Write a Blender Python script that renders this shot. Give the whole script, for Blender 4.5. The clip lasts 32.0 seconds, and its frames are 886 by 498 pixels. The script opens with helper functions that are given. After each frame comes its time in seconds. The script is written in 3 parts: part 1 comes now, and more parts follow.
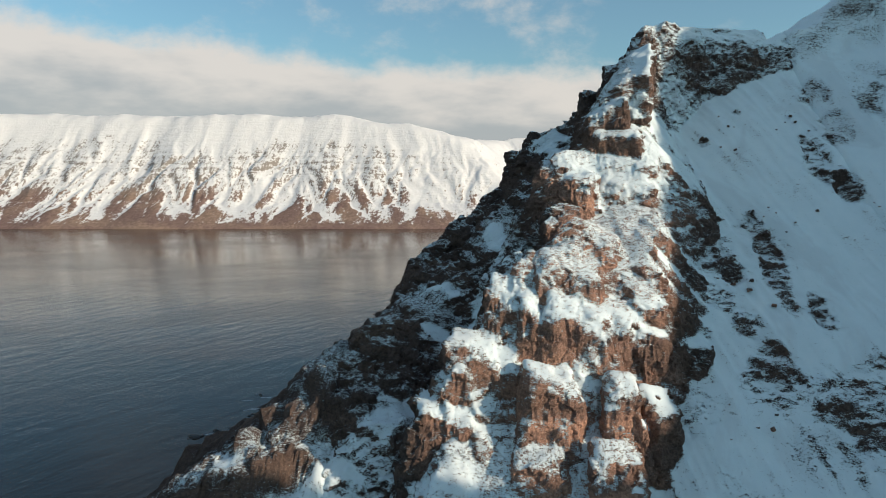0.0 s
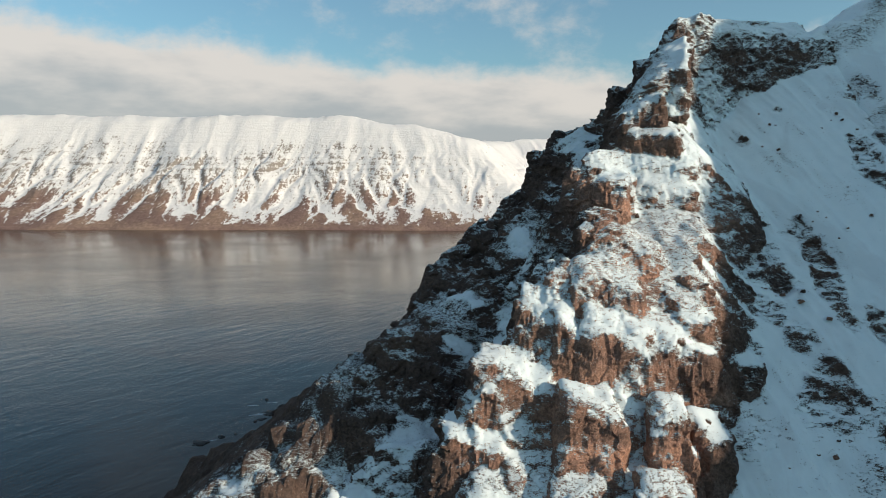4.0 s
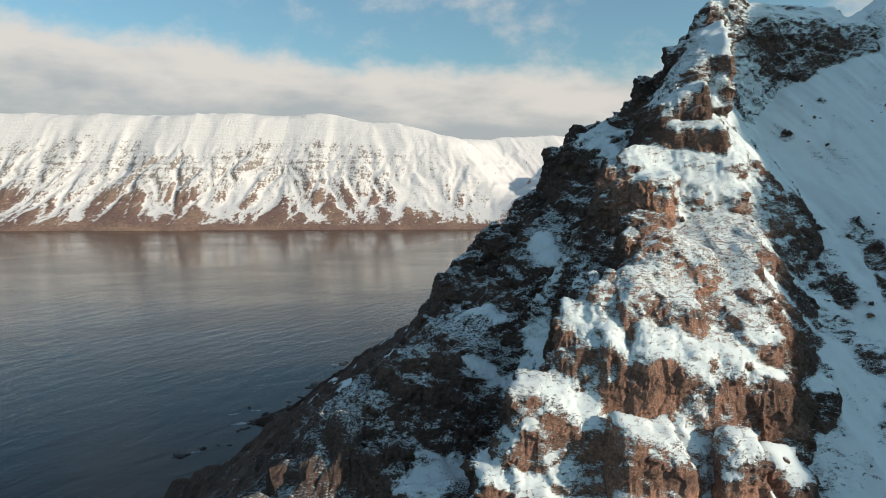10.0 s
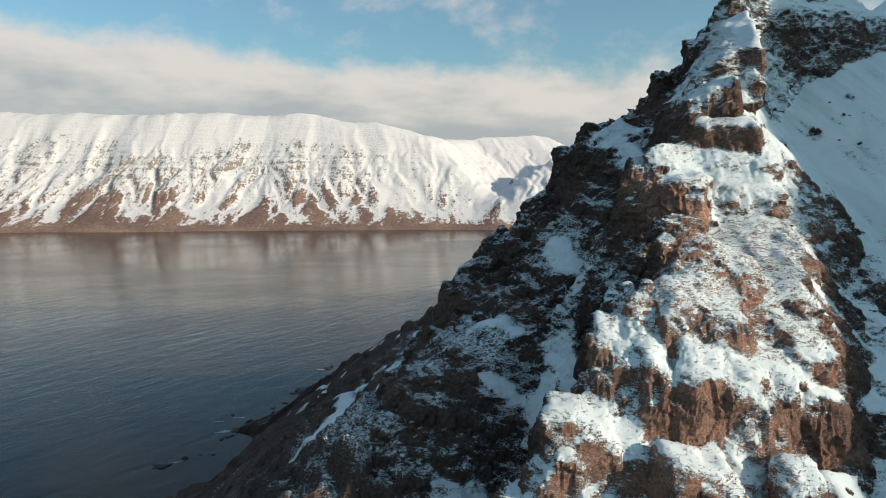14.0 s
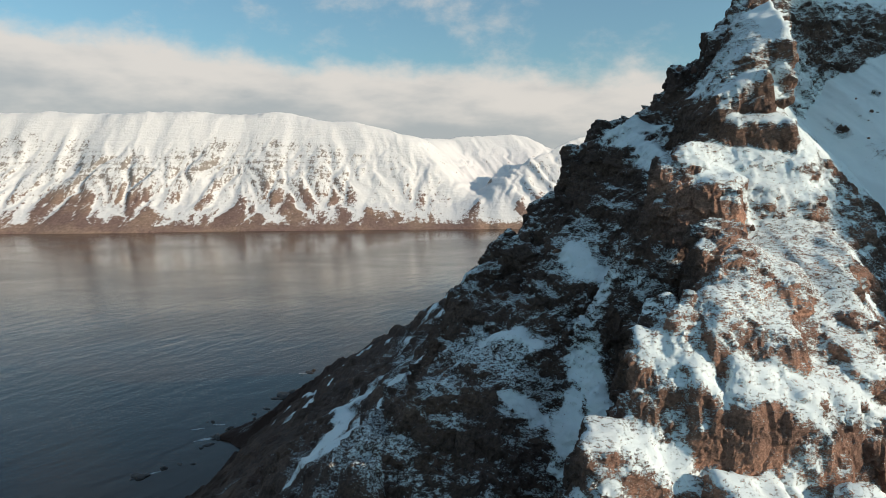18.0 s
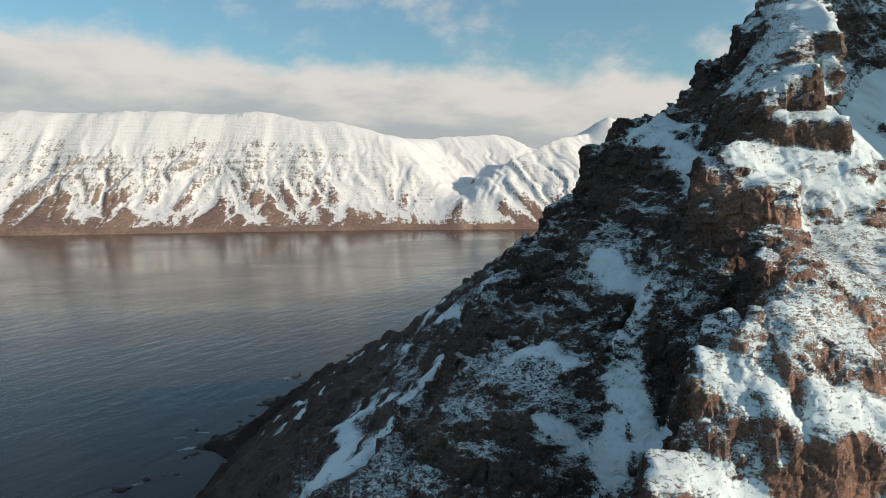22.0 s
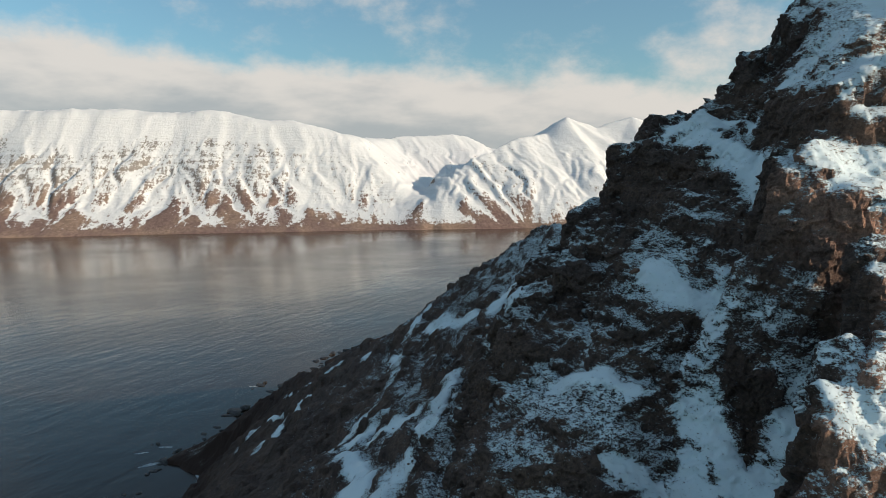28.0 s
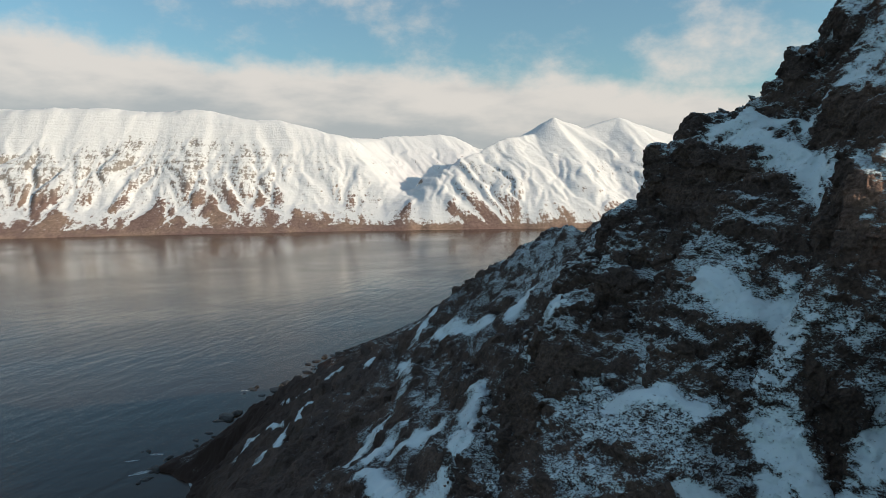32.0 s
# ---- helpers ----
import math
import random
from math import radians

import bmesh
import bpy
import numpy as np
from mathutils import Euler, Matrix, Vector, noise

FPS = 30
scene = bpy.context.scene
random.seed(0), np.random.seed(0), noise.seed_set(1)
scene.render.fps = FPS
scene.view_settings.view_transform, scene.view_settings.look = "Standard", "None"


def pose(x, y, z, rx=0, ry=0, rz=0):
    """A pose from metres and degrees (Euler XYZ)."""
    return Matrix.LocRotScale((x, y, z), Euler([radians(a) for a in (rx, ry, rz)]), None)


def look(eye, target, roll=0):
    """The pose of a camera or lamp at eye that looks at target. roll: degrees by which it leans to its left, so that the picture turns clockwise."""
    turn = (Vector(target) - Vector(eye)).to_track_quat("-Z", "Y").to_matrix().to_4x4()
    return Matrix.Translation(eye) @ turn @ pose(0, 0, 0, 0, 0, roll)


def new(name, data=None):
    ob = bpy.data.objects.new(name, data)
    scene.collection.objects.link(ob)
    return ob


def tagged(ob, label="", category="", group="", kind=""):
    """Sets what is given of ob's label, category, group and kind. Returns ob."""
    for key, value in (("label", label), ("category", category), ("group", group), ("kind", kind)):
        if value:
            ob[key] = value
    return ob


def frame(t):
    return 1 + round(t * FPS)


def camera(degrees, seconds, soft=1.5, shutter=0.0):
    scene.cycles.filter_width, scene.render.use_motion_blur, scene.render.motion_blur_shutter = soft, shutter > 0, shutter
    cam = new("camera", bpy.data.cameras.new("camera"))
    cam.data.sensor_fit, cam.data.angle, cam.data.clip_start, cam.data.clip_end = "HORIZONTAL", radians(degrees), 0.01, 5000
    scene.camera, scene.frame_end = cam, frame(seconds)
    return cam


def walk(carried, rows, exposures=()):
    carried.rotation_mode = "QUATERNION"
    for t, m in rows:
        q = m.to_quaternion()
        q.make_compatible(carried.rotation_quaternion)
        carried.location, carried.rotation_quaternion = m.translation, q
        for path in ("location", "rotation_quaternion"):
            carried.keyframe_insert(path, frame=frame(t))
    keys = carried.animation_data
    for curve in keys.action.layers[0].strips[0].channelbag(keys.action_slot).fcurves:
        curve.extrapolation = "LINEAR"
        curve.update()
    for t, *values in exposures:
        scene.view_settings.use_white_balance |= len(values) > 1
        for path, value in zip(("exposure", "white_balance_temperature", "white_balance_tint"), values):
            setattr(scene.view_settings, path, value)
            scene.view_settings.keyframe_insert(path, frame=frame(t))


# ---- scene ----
cam = camera(66.3, 32.0, 0.65)
METRES, EYE, TILT, LEAN, TURN = 120.0, 235.5, -6.24, 0.0, 0.0
ROWS = [
    (0.0, 0.0, 0.0, 0.0, 0.0, 0.0, -0.0),
    (0.5, -0.004, 0.0139, 0.0012, 0.07, 0.03, -0.03),
    (1.0, -0.0083, 0.028, 0.0026, 0.14, 0.05, -0.06),
    (1.5, -0.0131, 0.042, 0.0041, 0.22, 0.06, -0.07),
    (2.0, -0.0181, 0.0564, 0.0056, 0.3, 0.07, -0.1),
    (2.5, -0.0235, 0.0707, 0.0073, 0.39, 0.07, -0.12),
    (3.0, -0.0287, 0.0839, 0.0088, 0.45, 0.08, -0.14),
    (3.5, -0.0345, 0.0984, 0.0105, 0.46, 0.1, -0.13),
    (5.5, -0.0596, 0.1573, 0.0172, 0.05, 0.1, -0.03),
    (6.0, -0.066, 0.1718, 0.0189, -0.03, 0.1, -0.02),
    (6.5, -0.0725, 0.1865, 0.0208, -0.14, 0.1, -0.01),
    (7.0, -0.0792, 0.2012, 0.0227, -0.24, 0.09, 0.01),
    (7.5, -0.0857, 0.2163, 0.0245, -0.36, 0.07, 0.04),
    (8.0, -0.0924, 0.2312, 0.0263, -0.55, 0.05, 0.08),
    (8.5, -0.0992, 0.2462, 0.0281, -0.74, 0.02, 0.13),
    (9.0, -0.1059, 0.2612, 0.03, -0.9, -0.02, 0.17),
    (9.5, -0.1125, 0.2762, 0.0317, -1.09, -0.04, 0.22),
    (10.0, -0.1192, 0.2909, 0.0335, -1.32, -0.04, 0.28),
    (10.5, -0.126, 0.3056, 0.0353, -1.54, -0.03, 0.31),
    (11.0, -0.1329, 0.3199, 0.0371, -1.71, -0.01, 0.33),
    (11.5, -0.1399, 0.3341, 0.0387, -1.85, 0.02, 0.35),
    (12.0, -0.147, 0.348, 0.0406, -2.04, 0.03, 0.38),
    (12.5, -0.1542, 0.3617, 0.0422, -2.29, 0.01, 0.41),
    (13.0, -0.1614, 0.3753, 0.0439, -2.54, -0.02, 0.45),
    (13.5, -0.1684, 0.3883, 0.0457, -2.75, -0.03, 0.48),
    (14.0, -0.1753, 0.4013, 0.0475, -2.92, -0.04, 0.51),
    (14.5, -0.1823, 0.4141, 0.0492, -3.04, -0.01, 0.51),
    (16.5, -0.2105, 0.4661, 0.0554, -3.94, -0.05, 0.61),
    (17.0, -0.2175, 0.4789, 0.0575, -4.32, -0.07, 0.7),
    (17.5, -0.2247, 0.4922, 0.0595, -4.64, -0.09, 0.77),
    (18.0, -0.2318, 0.5054, 0.0618, -4.82, -0.12, 0.82),
    (18.5, -0.2391, 0.5188, 0.0638, -4.89, -0.13, 0.83),
    (19.0, -0.2464, 0.5327, 0.0654, -4.98, -0.11, 0.81),
    (19.5, -0.2539, 0.546, 0.0676, -5.18, -0.12, 0.84),
    (20.0, -0.2614, 0.5597, 0.0696, -5.48, -0.12, 0.88),
    (20.5, -0.269, 0.5737, 0.0714, -5.82, -0.12, 0.94),
    (21.0, -0.2769, 0.5876, 0.0736, -6.09, -0.12, 0.99),
    (21.5, -0.2847, 0.6016, 0.0757, -6.28, -0.13, 1.02),
    (22.0, -0.2926, 0.6158, 0.0777, -6.42, -0.14, 1.02),
    (22.5, -0.3008, 0.6294, 0.0798, -6.56, -0.16, 1.03),
    (23.0, -0.3089, 0.6432, 0.0816, -6.74, -0.17, 1.04),
    (23.5, -0.3172, 0.657, 0.0836, -6.97, -0.18, 1.06),
    (24.0, -0.3256, 0.6709, 0.0856, -7.29, -0.19, 1.11),
    (24.5, -0.3341, 0.6848, 0.0873, -7.72, -0.2, 1.16),
    (25.0, -0.3426, 0.6987, 0.0891, -8.22, -0.23, 1.23),
    (25.5, -0.3512, 0.7124, 0.0911, -8.72, -0.26, 1.3),
    (27.5, -0.3867, 0.7664, 0.0984, -9.85, -0.24, 1.42),
    (28.0, -0.3958, 0.7789, 0.1002, -10.01, -0.24, 1.45),
    (28.5, -0.405, 0.7911, 0.1018, -10.13, -0.23, 1.45),
    (29.0, -0.4142, 0.8033, 0.1034, -10.24, -0.22, 1.45),
    (29.5, -0.423, 0.8154, 0.105, -10.37, -0.22, 1.45),
    (30.0, -0.4322, 0.827, 0.1066, -10.51, -0.22, 1.46),
    (30.5, -0.4412, 0.8387, 0.1081, -10.68, -0.23, 1.48),
    (31.0, -0.45, 0.8505, 0.1096, -10.89, -0.23, 1.49),
    (31.5, -0.4586, 0.8617, 0.1111, -11.08, -0.24, 1.52),
    (32.0, -0.4667, 0.8726, 0.1124, -11.22, -0.25, 1.55),
]
walk(cam, [(t, pose(0, 0, EYE, TILT, LEAN, TURN) @ pose(METRES * x, METRES * y, METRES * z, 90 + pitch, roll, yaw)) for t, x, y, z, yaw, pitch, roll in ROWS])

# ---- world, sun, exposure ----
SUN_AZ, SUN_EL = 118.0, 20.0          # degrees clockwise from +y, and above the horizon
scene.view_settings.exposure = 0.15


def node(tree, kind, **settings):
    n = tree.nodes.new(kind)
    for key, value in settings.items():
        if key == "op":
            n.operation = value
        elif key == "mode":
            n.blend_type = value
        elif key == "kind":
            n.data_type = value
        else:
            n.inputs[key].default_value = value
    return n


def math_node(tree, op, a, b=None, c=None, clamp=False):
    n = tree.nodes.new("ShaderNodeMath")
    n.operation, n.use_clamp = op, clamp
    for k, v in enumerate((a, b, c)):
        if v is None:
            continue
        if isinstance(v, (int, float)):
            n.inputs[k].default_value = v
        else:
            tree.links.new(v, n.inputs[k])
    return n.outputs[0]


def step_node(tree, value, low, high, out_low=0.0, out_high=1.0):
    n = tree.nodes.new("ShaderNodeMapRange")
    n.interpolation_type = "SMOOTHSTEP"
    tree.links.new(value, n.inputs["Value"])
    for key, v in (("From Min", low), ("From Max", high), ("To Min", out_low), ("To Max", out_high)):
        n.inputs[key].default_value = v
    return n.outputs["Result"]


def mix_node(tree, factor, a, b, mode="MIX"):
    n = tree.nodes.new("ShaderNodeMix")
    n.data_type, n.blend_type = "RGBA", mode
    if isinstance(factor, (int, float)):
        n.inputs["Factor"].default_value = factor
    else:
        tree.links.new(factor, n.inputs["Factor"])
    for key, v in ((6, a), (7, b)):
        if isinstance(v, tuple):
            n.inputs[key].default_value = (*v, 1.0)
        else:
            tree.links.new(v, n.inputs[key])
    return n.outputs[2]


def noise_node(tree, vector, scale, detail=4.0, rough=0.55, stretch=None, distort=0.0, turn=0.0):
    if stretch:
        m = tree.nodes.new("ShaderNodeMapping")
        if turn:
            m.vector_type = "TEXTURE"
            m.inputs["Rotation"].default_value = (0, 0, radians(turn))
        m.inputs["Scale"].default_value = [1 / v for v in stretch] if turn else stretch
        tree.links.new(vector, m.inputs["Vector"])
        vector = m.outputs[0]
    n = tree.nodes.new("ShaderNodeTexNoise")
    n.inputs["Scale"].default_value, n.inputs["Detail"].default_value = scale, detail
    n.inputs["Roughness"].default_value, n.inputs["Distortion"].default_value = rough, distort
    tree.links.new(vector, n.inputs["Vector"])
    return n.outputs["Fac"]


def make_world():
    world = bpy.data.worlds.new("winter_sky")
    world.use_nodes = True
    scene.world = world
    t = world.node_tree
    t.nodes.clear()
    out, back = t.nodes.new("ShaderNodeOutputWorld"), t.nodes.new("ShaderNodeBackground")
    sky = t.nodes.new("ShaderNodeTexSky")
    sky.sky_type, sky.sun_disc = "NISHITA", False
    sky.sun_elevation, sky.sun_rotation = radians(SUN_EL), radians(SUN_AZ)
    sky.air_density, sky.dust_density, sky.ozone_density = 1.0, 1.2, 1.6
    where = t.nodes.new("ShaderNodeTexCoord").outputs["Generated"]
    sep = t.nodes.new("ShaderNodeSeparateXYZ")
    t.links.new(where, sep.inputs[0])
    x, y, z = sep.outputs
    el = math_node(t, "MULTIPLY", math_node(t, "ARCSINE", z), 57.2958)
    az = math_node(t, "MULTIPLY", math_node(t, "ARCTAN2", x, y), 57.2958)
    # the cloud bank's upper edge sinks from the west to the north, with puffs over it
    puff = noise_node(t, where, 6.5, 5.0, 0.5, (1, 1, 1.7), 0.2)
    fine = noise_node(t, where, 20.0, 6.0, 0.62, (1, 1, 1.6))
    edge = math_node(t, "ADD", 9.6, math_node(t, "MULTIPLY", az, -0.07))
    edge = math_node(t, "SUBTRACT", edge, math_node(t, "MULTIPLY", math_node(t, "MAXIMUM", math_node(t, "SUBTRACT", -48.0, az), 0.0), 0.35))
    lump = math_node(t, "ADD", math_node(t, "POWER", math_node(t, "DIVIDE", math_node(t, "SUBTRACT", az, 33.0), 7.5), 2.0),
                     math_node(t, "POWER", math_node(t, "DIVIDE", math_node(t, "SUBTRACT", el, 8.8), 3.4), 2.0))
    lump = math_node(t, "MULTIPLY", math_node(t, "SUBTRACT", 1.1, lump, clamp=True), 1.3)
    depth = math_node(t, "MAXIMUM", math_node(t, "SUBTRACT", edge, el), lump)
    wav = math_node(t, "ADD", math_node(t, "MULTIPLY", math_node(t, "SUBTRACT", puff, 0.5), 4.2), math_node(t, "MULTIPLY", math_node(t, "SUBTRACT", fine, 0.5), 2.6))
    cover = step_node(t, math_node(t, "ADD", depth, wav), -0.2, 2.0)
    shade = noise_node(t, where, 5.0, 5.0, 0.55, (1, 1, 3.2))
    shade = step_node(t, math_node(t, "ADD", shade, math_node(t, "MULTIPLY", depth, 0.07)), 0.60, 0.98)
    cloud = mix_node(t, shade, (0.665, 0.622, 0.575), (0.385, 0.405, 0.415))
    lit = mix_node(t, 1.0, sky.outputs[0], (0.074, 0.110, 0.113), "MULTIPLY")
    # wisps thin out overhead
    thin = math_node(t, "ADD", math_node(t, "MULTIPLY", cover, 0.87), 0.07)
    t.links.new(mix_node(t, thin, lit, cloud), back.inputs["Color"])
    back.inputs["Strength"].default_value = 1.0
    t.links.new(back.outputs[0], out.inputs["Surface"])


make_world()
sun = new("sun", bpy.data.lights.new("sun", "SUN"))
sun.data.energy, sun.data.angle, sun.data.color = 3.9, radians(0.53), (1.0, 0.825, 0.64)
sun.matrix_world = look((0, 0, 900), (-math.sin(radians(SUN_AZ)), -math.cos(radians(SUN_AZ)), 900 - math.tan(radians(SUN_EL))))


# ---- materials ----
def material(name):
    m = bpy.data.materials.new(name)
    m.use_nodes = True
    t = m.node_tree
    bsdf = t.nodes["Principled BSDF"]
    where = t.nodes.new("ShaderNodeNewGeometry").outputs["Position"]
    return m, t, bsdf, where


def bump(t, bsdf, height, strength, distance):
    b = t.nodes.new("ShaderNodeBump")
    b.inputs["Strength"].default_value, b.inputs["Distance"].default_value = strength, distance
    t.links.new(height, b.inputs["Height"])
    t.links.new(b.outputs[0], bsdf.inputs["Normal"])


def rock_colour(t, where, size=1.0):
    """Weathered basalt: dark grey-brown with rusty tuff bands."""
    broad = noise_node(t, where, 0.035 / size, 4, 0.6)
    beds = noise_node(t, where, 0.12 / size, 5, 0.6, (0.25, 0.25, 1.6), 0.4)
    grain = noise_node(t, where, 1.6 / size, 7, 0.7)
    c = mix_node(t, step_node(t, beds, 0.40, 0.64), (0.108, 0.078, 0.067), (0.160, 0.110, 0.088))
    c = mix_node(t, step_node(t, broad, 0.48, 0.7, 0.0, 0.65), c, (0.092, 0.065, 0.051))
    return mix_node(t, 1.0, c, mix_node(t, step_node(t, grain, 0.3, 0.75), (0.5, 0.5, 0.5), (1.3, 1.27, 1.24)), "MULTIPLY"), grain


def near_mountain_material():
    m, t, bsdf, where = material("snowy_basalt")
    rock, grain = rock_colour(t, where)
    attr = t.nodes.new("ShaderNodeAttribute")
    attr.attribute_name = "snow"
    patch = noise_node(t, where, 0.55, 7, 0.72, (0.9, 0.9, 2.0), 0.4)
    speck = noise_node(t, where, 1.5, 5, 0.68, (0.8, 0.8, 2.6), 0.3)
    s = math_node(t, "ADD", attr.outputs["Fac"], math_node(t, "MULTIPLY", math_node(t, "SUBTRACT", patch, 0.5), 1.1))
    s = math_node(t, "ADD", s, math_node(t, "MULTIPLY", math_node(t, "SUBTRACT", speck, 0.5), 1.35))
    flecks = noise_node(t, where, 3.4, 4, 0.65, (1, 1, 1.2))
    s = math_node(t, "ADD", s, math_node(t, "MULTIPLY", math_node(t, "SUBTRACT", flecks, 0.5), 1.3))
    fac = step_node(t, s, 0.36, 0.68)
    drift = noise_node(t, where, 0.3, 5, 0.6)
    snow = mix_node(t, drift, (0.66, 0.78, 0.81), (0.77, 0.86, 0.88))
    crust = noise_node(t, where, 0.05, 5, 0.6, (1, 0.45, 0.6), 0.6)
    snow = mix_node(t, step_node(t, crust, 0.53, 0.62, 0.0, 0.4), snow, (0.58, 0.64, 0.66))
    turf = t.nodes.new("ShaderNodeAttribute")
    turf.attribute_name = "turf"
    # rusty patches, with the rib front's sunlit brightness put into the rock colour
    rust_and_sun = t.nodes.new("ShaderNodeAttribute")
    rust_and_sun.attribute_name = "rust_and_sun"
    rusty_sunlit = mix_node(t, 1.0, rock, (3.75, 3.15, 2.8), "MULTIPLY")
    rock = mix_node(t, rust_and_sun.outputs["Fac"], rock, rusty_sunlit)
    rock = mix_node(t, turf.outputs["Fac"], rock, (0.046, 0.027, 0.021))
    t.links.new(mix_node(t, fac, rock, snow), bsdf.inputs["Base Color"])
    t.links.new(step_node(t, fac, 0, 1, 0.92, 0.7), bsdf.inputs["Roughness"])
    bsdf.inputs["Specular IOR Level"].default_value = 0.25
    h = math_node(t, "ADD", math_node(t, "MULTIPLY", grain, 0.8), math_node(t, "MULTIPLY", patch, 0.9))
    h = math_node(t, "ADD", math_node(t, "MULTIPLY", h, math_node(t, "SUBTRACT", 1.0, math_node(t, "MULTIPLY", fac, 0.9))), math_node(t, "MULTIPLY", fac, 0.35))
    bump(t, bsdf, h, 0.9, 0.8)
    return m


def far_mountain_material():
    m, t, bsdf, where = material("far_snowfield")
    attr = t.nodes.new("ShaderNodeAttribute")
    attr.attribute_name = "snow"
    streak = noise_node(t, where, 0.034, 7, 0.7, (1.7, 0.30, 0.45), 0.5)
    beds = noise_node(t, where, 0.035, 6, 0.65, (0.22, 0.22, 2.0), 0.4)
    grit = noise_node(t, where, 0.09, 5, 0.65, (1.0, 0.6, 1.0))
    s = math_node(t, "ADD", attr.outputs["Fac"], math_node(t, "MULTIPLY", math_node(t, "SUBTRACT", streak, 0.5), 1.25))
    s = math_node(t, "ADD", s, math_node(t, "MULTIPLY", math_node(t, "SUBTRACT", beds, 0.5), 0.6))
    s = math_node(t, "ADD", s, math_node(t, "MULTIPLY", math_node(t, "SUBTRACT", grit, 0.5), 1.2))
    fac = step_node(t, s, 0.36, 0.66)
    tint = noise_node(t, where, 0.005, 5, 0.6)
    low = mix_node(t, step_node(t, tint, 0.42, 0.62), (0.215, 0.140, 0.120), (0.30, 0.205, 0.155))
    low = mix_node(t, 1.0, low, mix_node(t, step_node(t, grit, 0.3, 0.7), (0.72, 0.72, 0.72), (1.15, 1.15, 1.15)), "MULTIPLY")
    high = t.nodes.new("ShaderNodeSeparateXYZ")
    t.links.new(where, high.inputs[0])
    rock = mix_node(t, step_node(t, high.outputs[2], 110, 260), low, (0.27, 0.235, 0.21))
    t.links.new(mix_node(t, fac, rock, (0.75, 0.74, 0.735)), bsdf.inputs["Base Color"])
    bsdf.inputs["Roughness"].default_value = 0.9
    bsdf.inputs["Specular IOR Level"].default_value = 0.2
    bump(t, bsdf, math_node(t, "ADD", beds, grit), 0.45, 7.0)
    return m


def sea_material():
    m, t, bsdf, where = material("fjord_water")
    bsdf.inputs["Base Color"].default_value = (0.034, 0.020, 0.013, 1)
    bsdf.inputs["Specular Tint"].default_value = (1.0, 0.90, 0.82, 1)
    bsdf.inputs["IOR"].default_value = 1.30
    swell = noise_node(t, where, 0.05, 3, 0.5, (0.4, 1.0, 1.0), 0.4, 58)
    chop = noise_node(t, where, 0.26, 5, 0.62, (0.4, 1.0, 1.0), 0.3, 66)
    wind = noise_node(t, where, 0.0035, 4, 0.55, (0.6, 1.0, 1.0), 0.5)
    t.links.new(step_node(t, wind, 0.35, 0.65, 0.10, 0.20), bsdf.inputs["Roughness"])
    bump(t, bsdf, math_node(t, "ADD", math_node(t, "MULTIPLY", swell, 2.2), math_node(t, "MULTIPLY", chop, 0.7)), 0.26, 1.0)
    return m


SNOWY_ROCK = near_mountain_material()
FAR_SNOW = far_mountain_material()
SEA = sea_material()


# ---- noise over arrays ----
def lattice(ix, iy, iz, seed):
    h = (ix.astype(np.int64) * 374761393 + iy.astype(np.int64) * 668265263 + iz.astype(np.int64) * 2147483647 + seed * 974634777) & 0xFFFFFFFF
    h = ((h ^ (h >> 13)) * 1274126177) & 0xFFFFFFFF
    return ((h ^ (h >> 16)) & 0xFFFFFF) / float(0xFFFFFF) * 2 - 1


def vnoise(x, y, z=None, seed=0):
    """Smooth value noise, about -1 to 1."""
    z = np.zeros_like(x) if z is None else z
    ix, iy, iz = np.floor(x), np.floor(y), np.floor(z)
    fx, fy, fz = x - ix, y - iy, z - iz
    fx, fy, fz = (f * f * f * (f * (f * 6 - 15) + 10) for f in (fx, fy, fz))
    total = 0
    for dx in (0, 1):
        for dy in (0, 1):
            for dz in (0, 1):
                w = (fx if dx else 1 - fx) * (fy if dy else 1 - fy) * (fz if dz else 1 - fz)
                total = total + w * lattice(ix + dx, iy + dy, iz + dz, seed)
    return total


def fbm(x, y, z=None, octaves=4, seed=0, gain=0.5):
    total, amp, norm = 0, 1.0, 0.0
    for k in range(octaves):
        f = 2.03 ** k
        total = total + amp * vnoise(x * f + 17.3 * k, y * f - 9.1 * k, None if z is None else z * f + 5.7 * k, seed + k)
        norm, amp = norm + amp, amp * gain
    return total / norm


def ridged(x, y, z=None, octaves=4, seed=0):
    total, amp, norm = 0, 1.0, 0.0
    for k in range(octaves):
        f = 2.1 ** k
        total = total + amp * (1 - 2 * np.abs(vnoise(x * f + 3.1 * k, y * f + 7.7 * k, None if z is None else z * f, seed + k)))
        norm, amp = norm + amp, amp * 0.5
    return total / norm


def blocks(x, y, z, seed=0):
    """Fractured rock: each cell of a jittered lattice has one random level, -1 to 1."""
    ix, iy, iz = np.floor(x), np.floor(y), np.floor(z)
    best, level = np.full_like(x, 1e9), np.zeros_like(x)
    for dx in (-1, 0, 1):
        for dy in (-1, 0, 1):
            for dz in (-1, 0, 1):
                cx, cy, cz = ix + dx, iy + dy, iz + dz
                jx, jy, jz = (0.5 + 0.42 * lattice(cx, cy, cz, seed + k) for k in (1, 2, 3))
                d = (cx + jx - x) ** 2 + (cy + jy - y) ** 2 + (cz + jz - z) ** 2
                near = d < best
                best = np.where(near, d, best)
                level = np.where(near, lattice(cx, cy, cz, seed + 4), level)
    return level


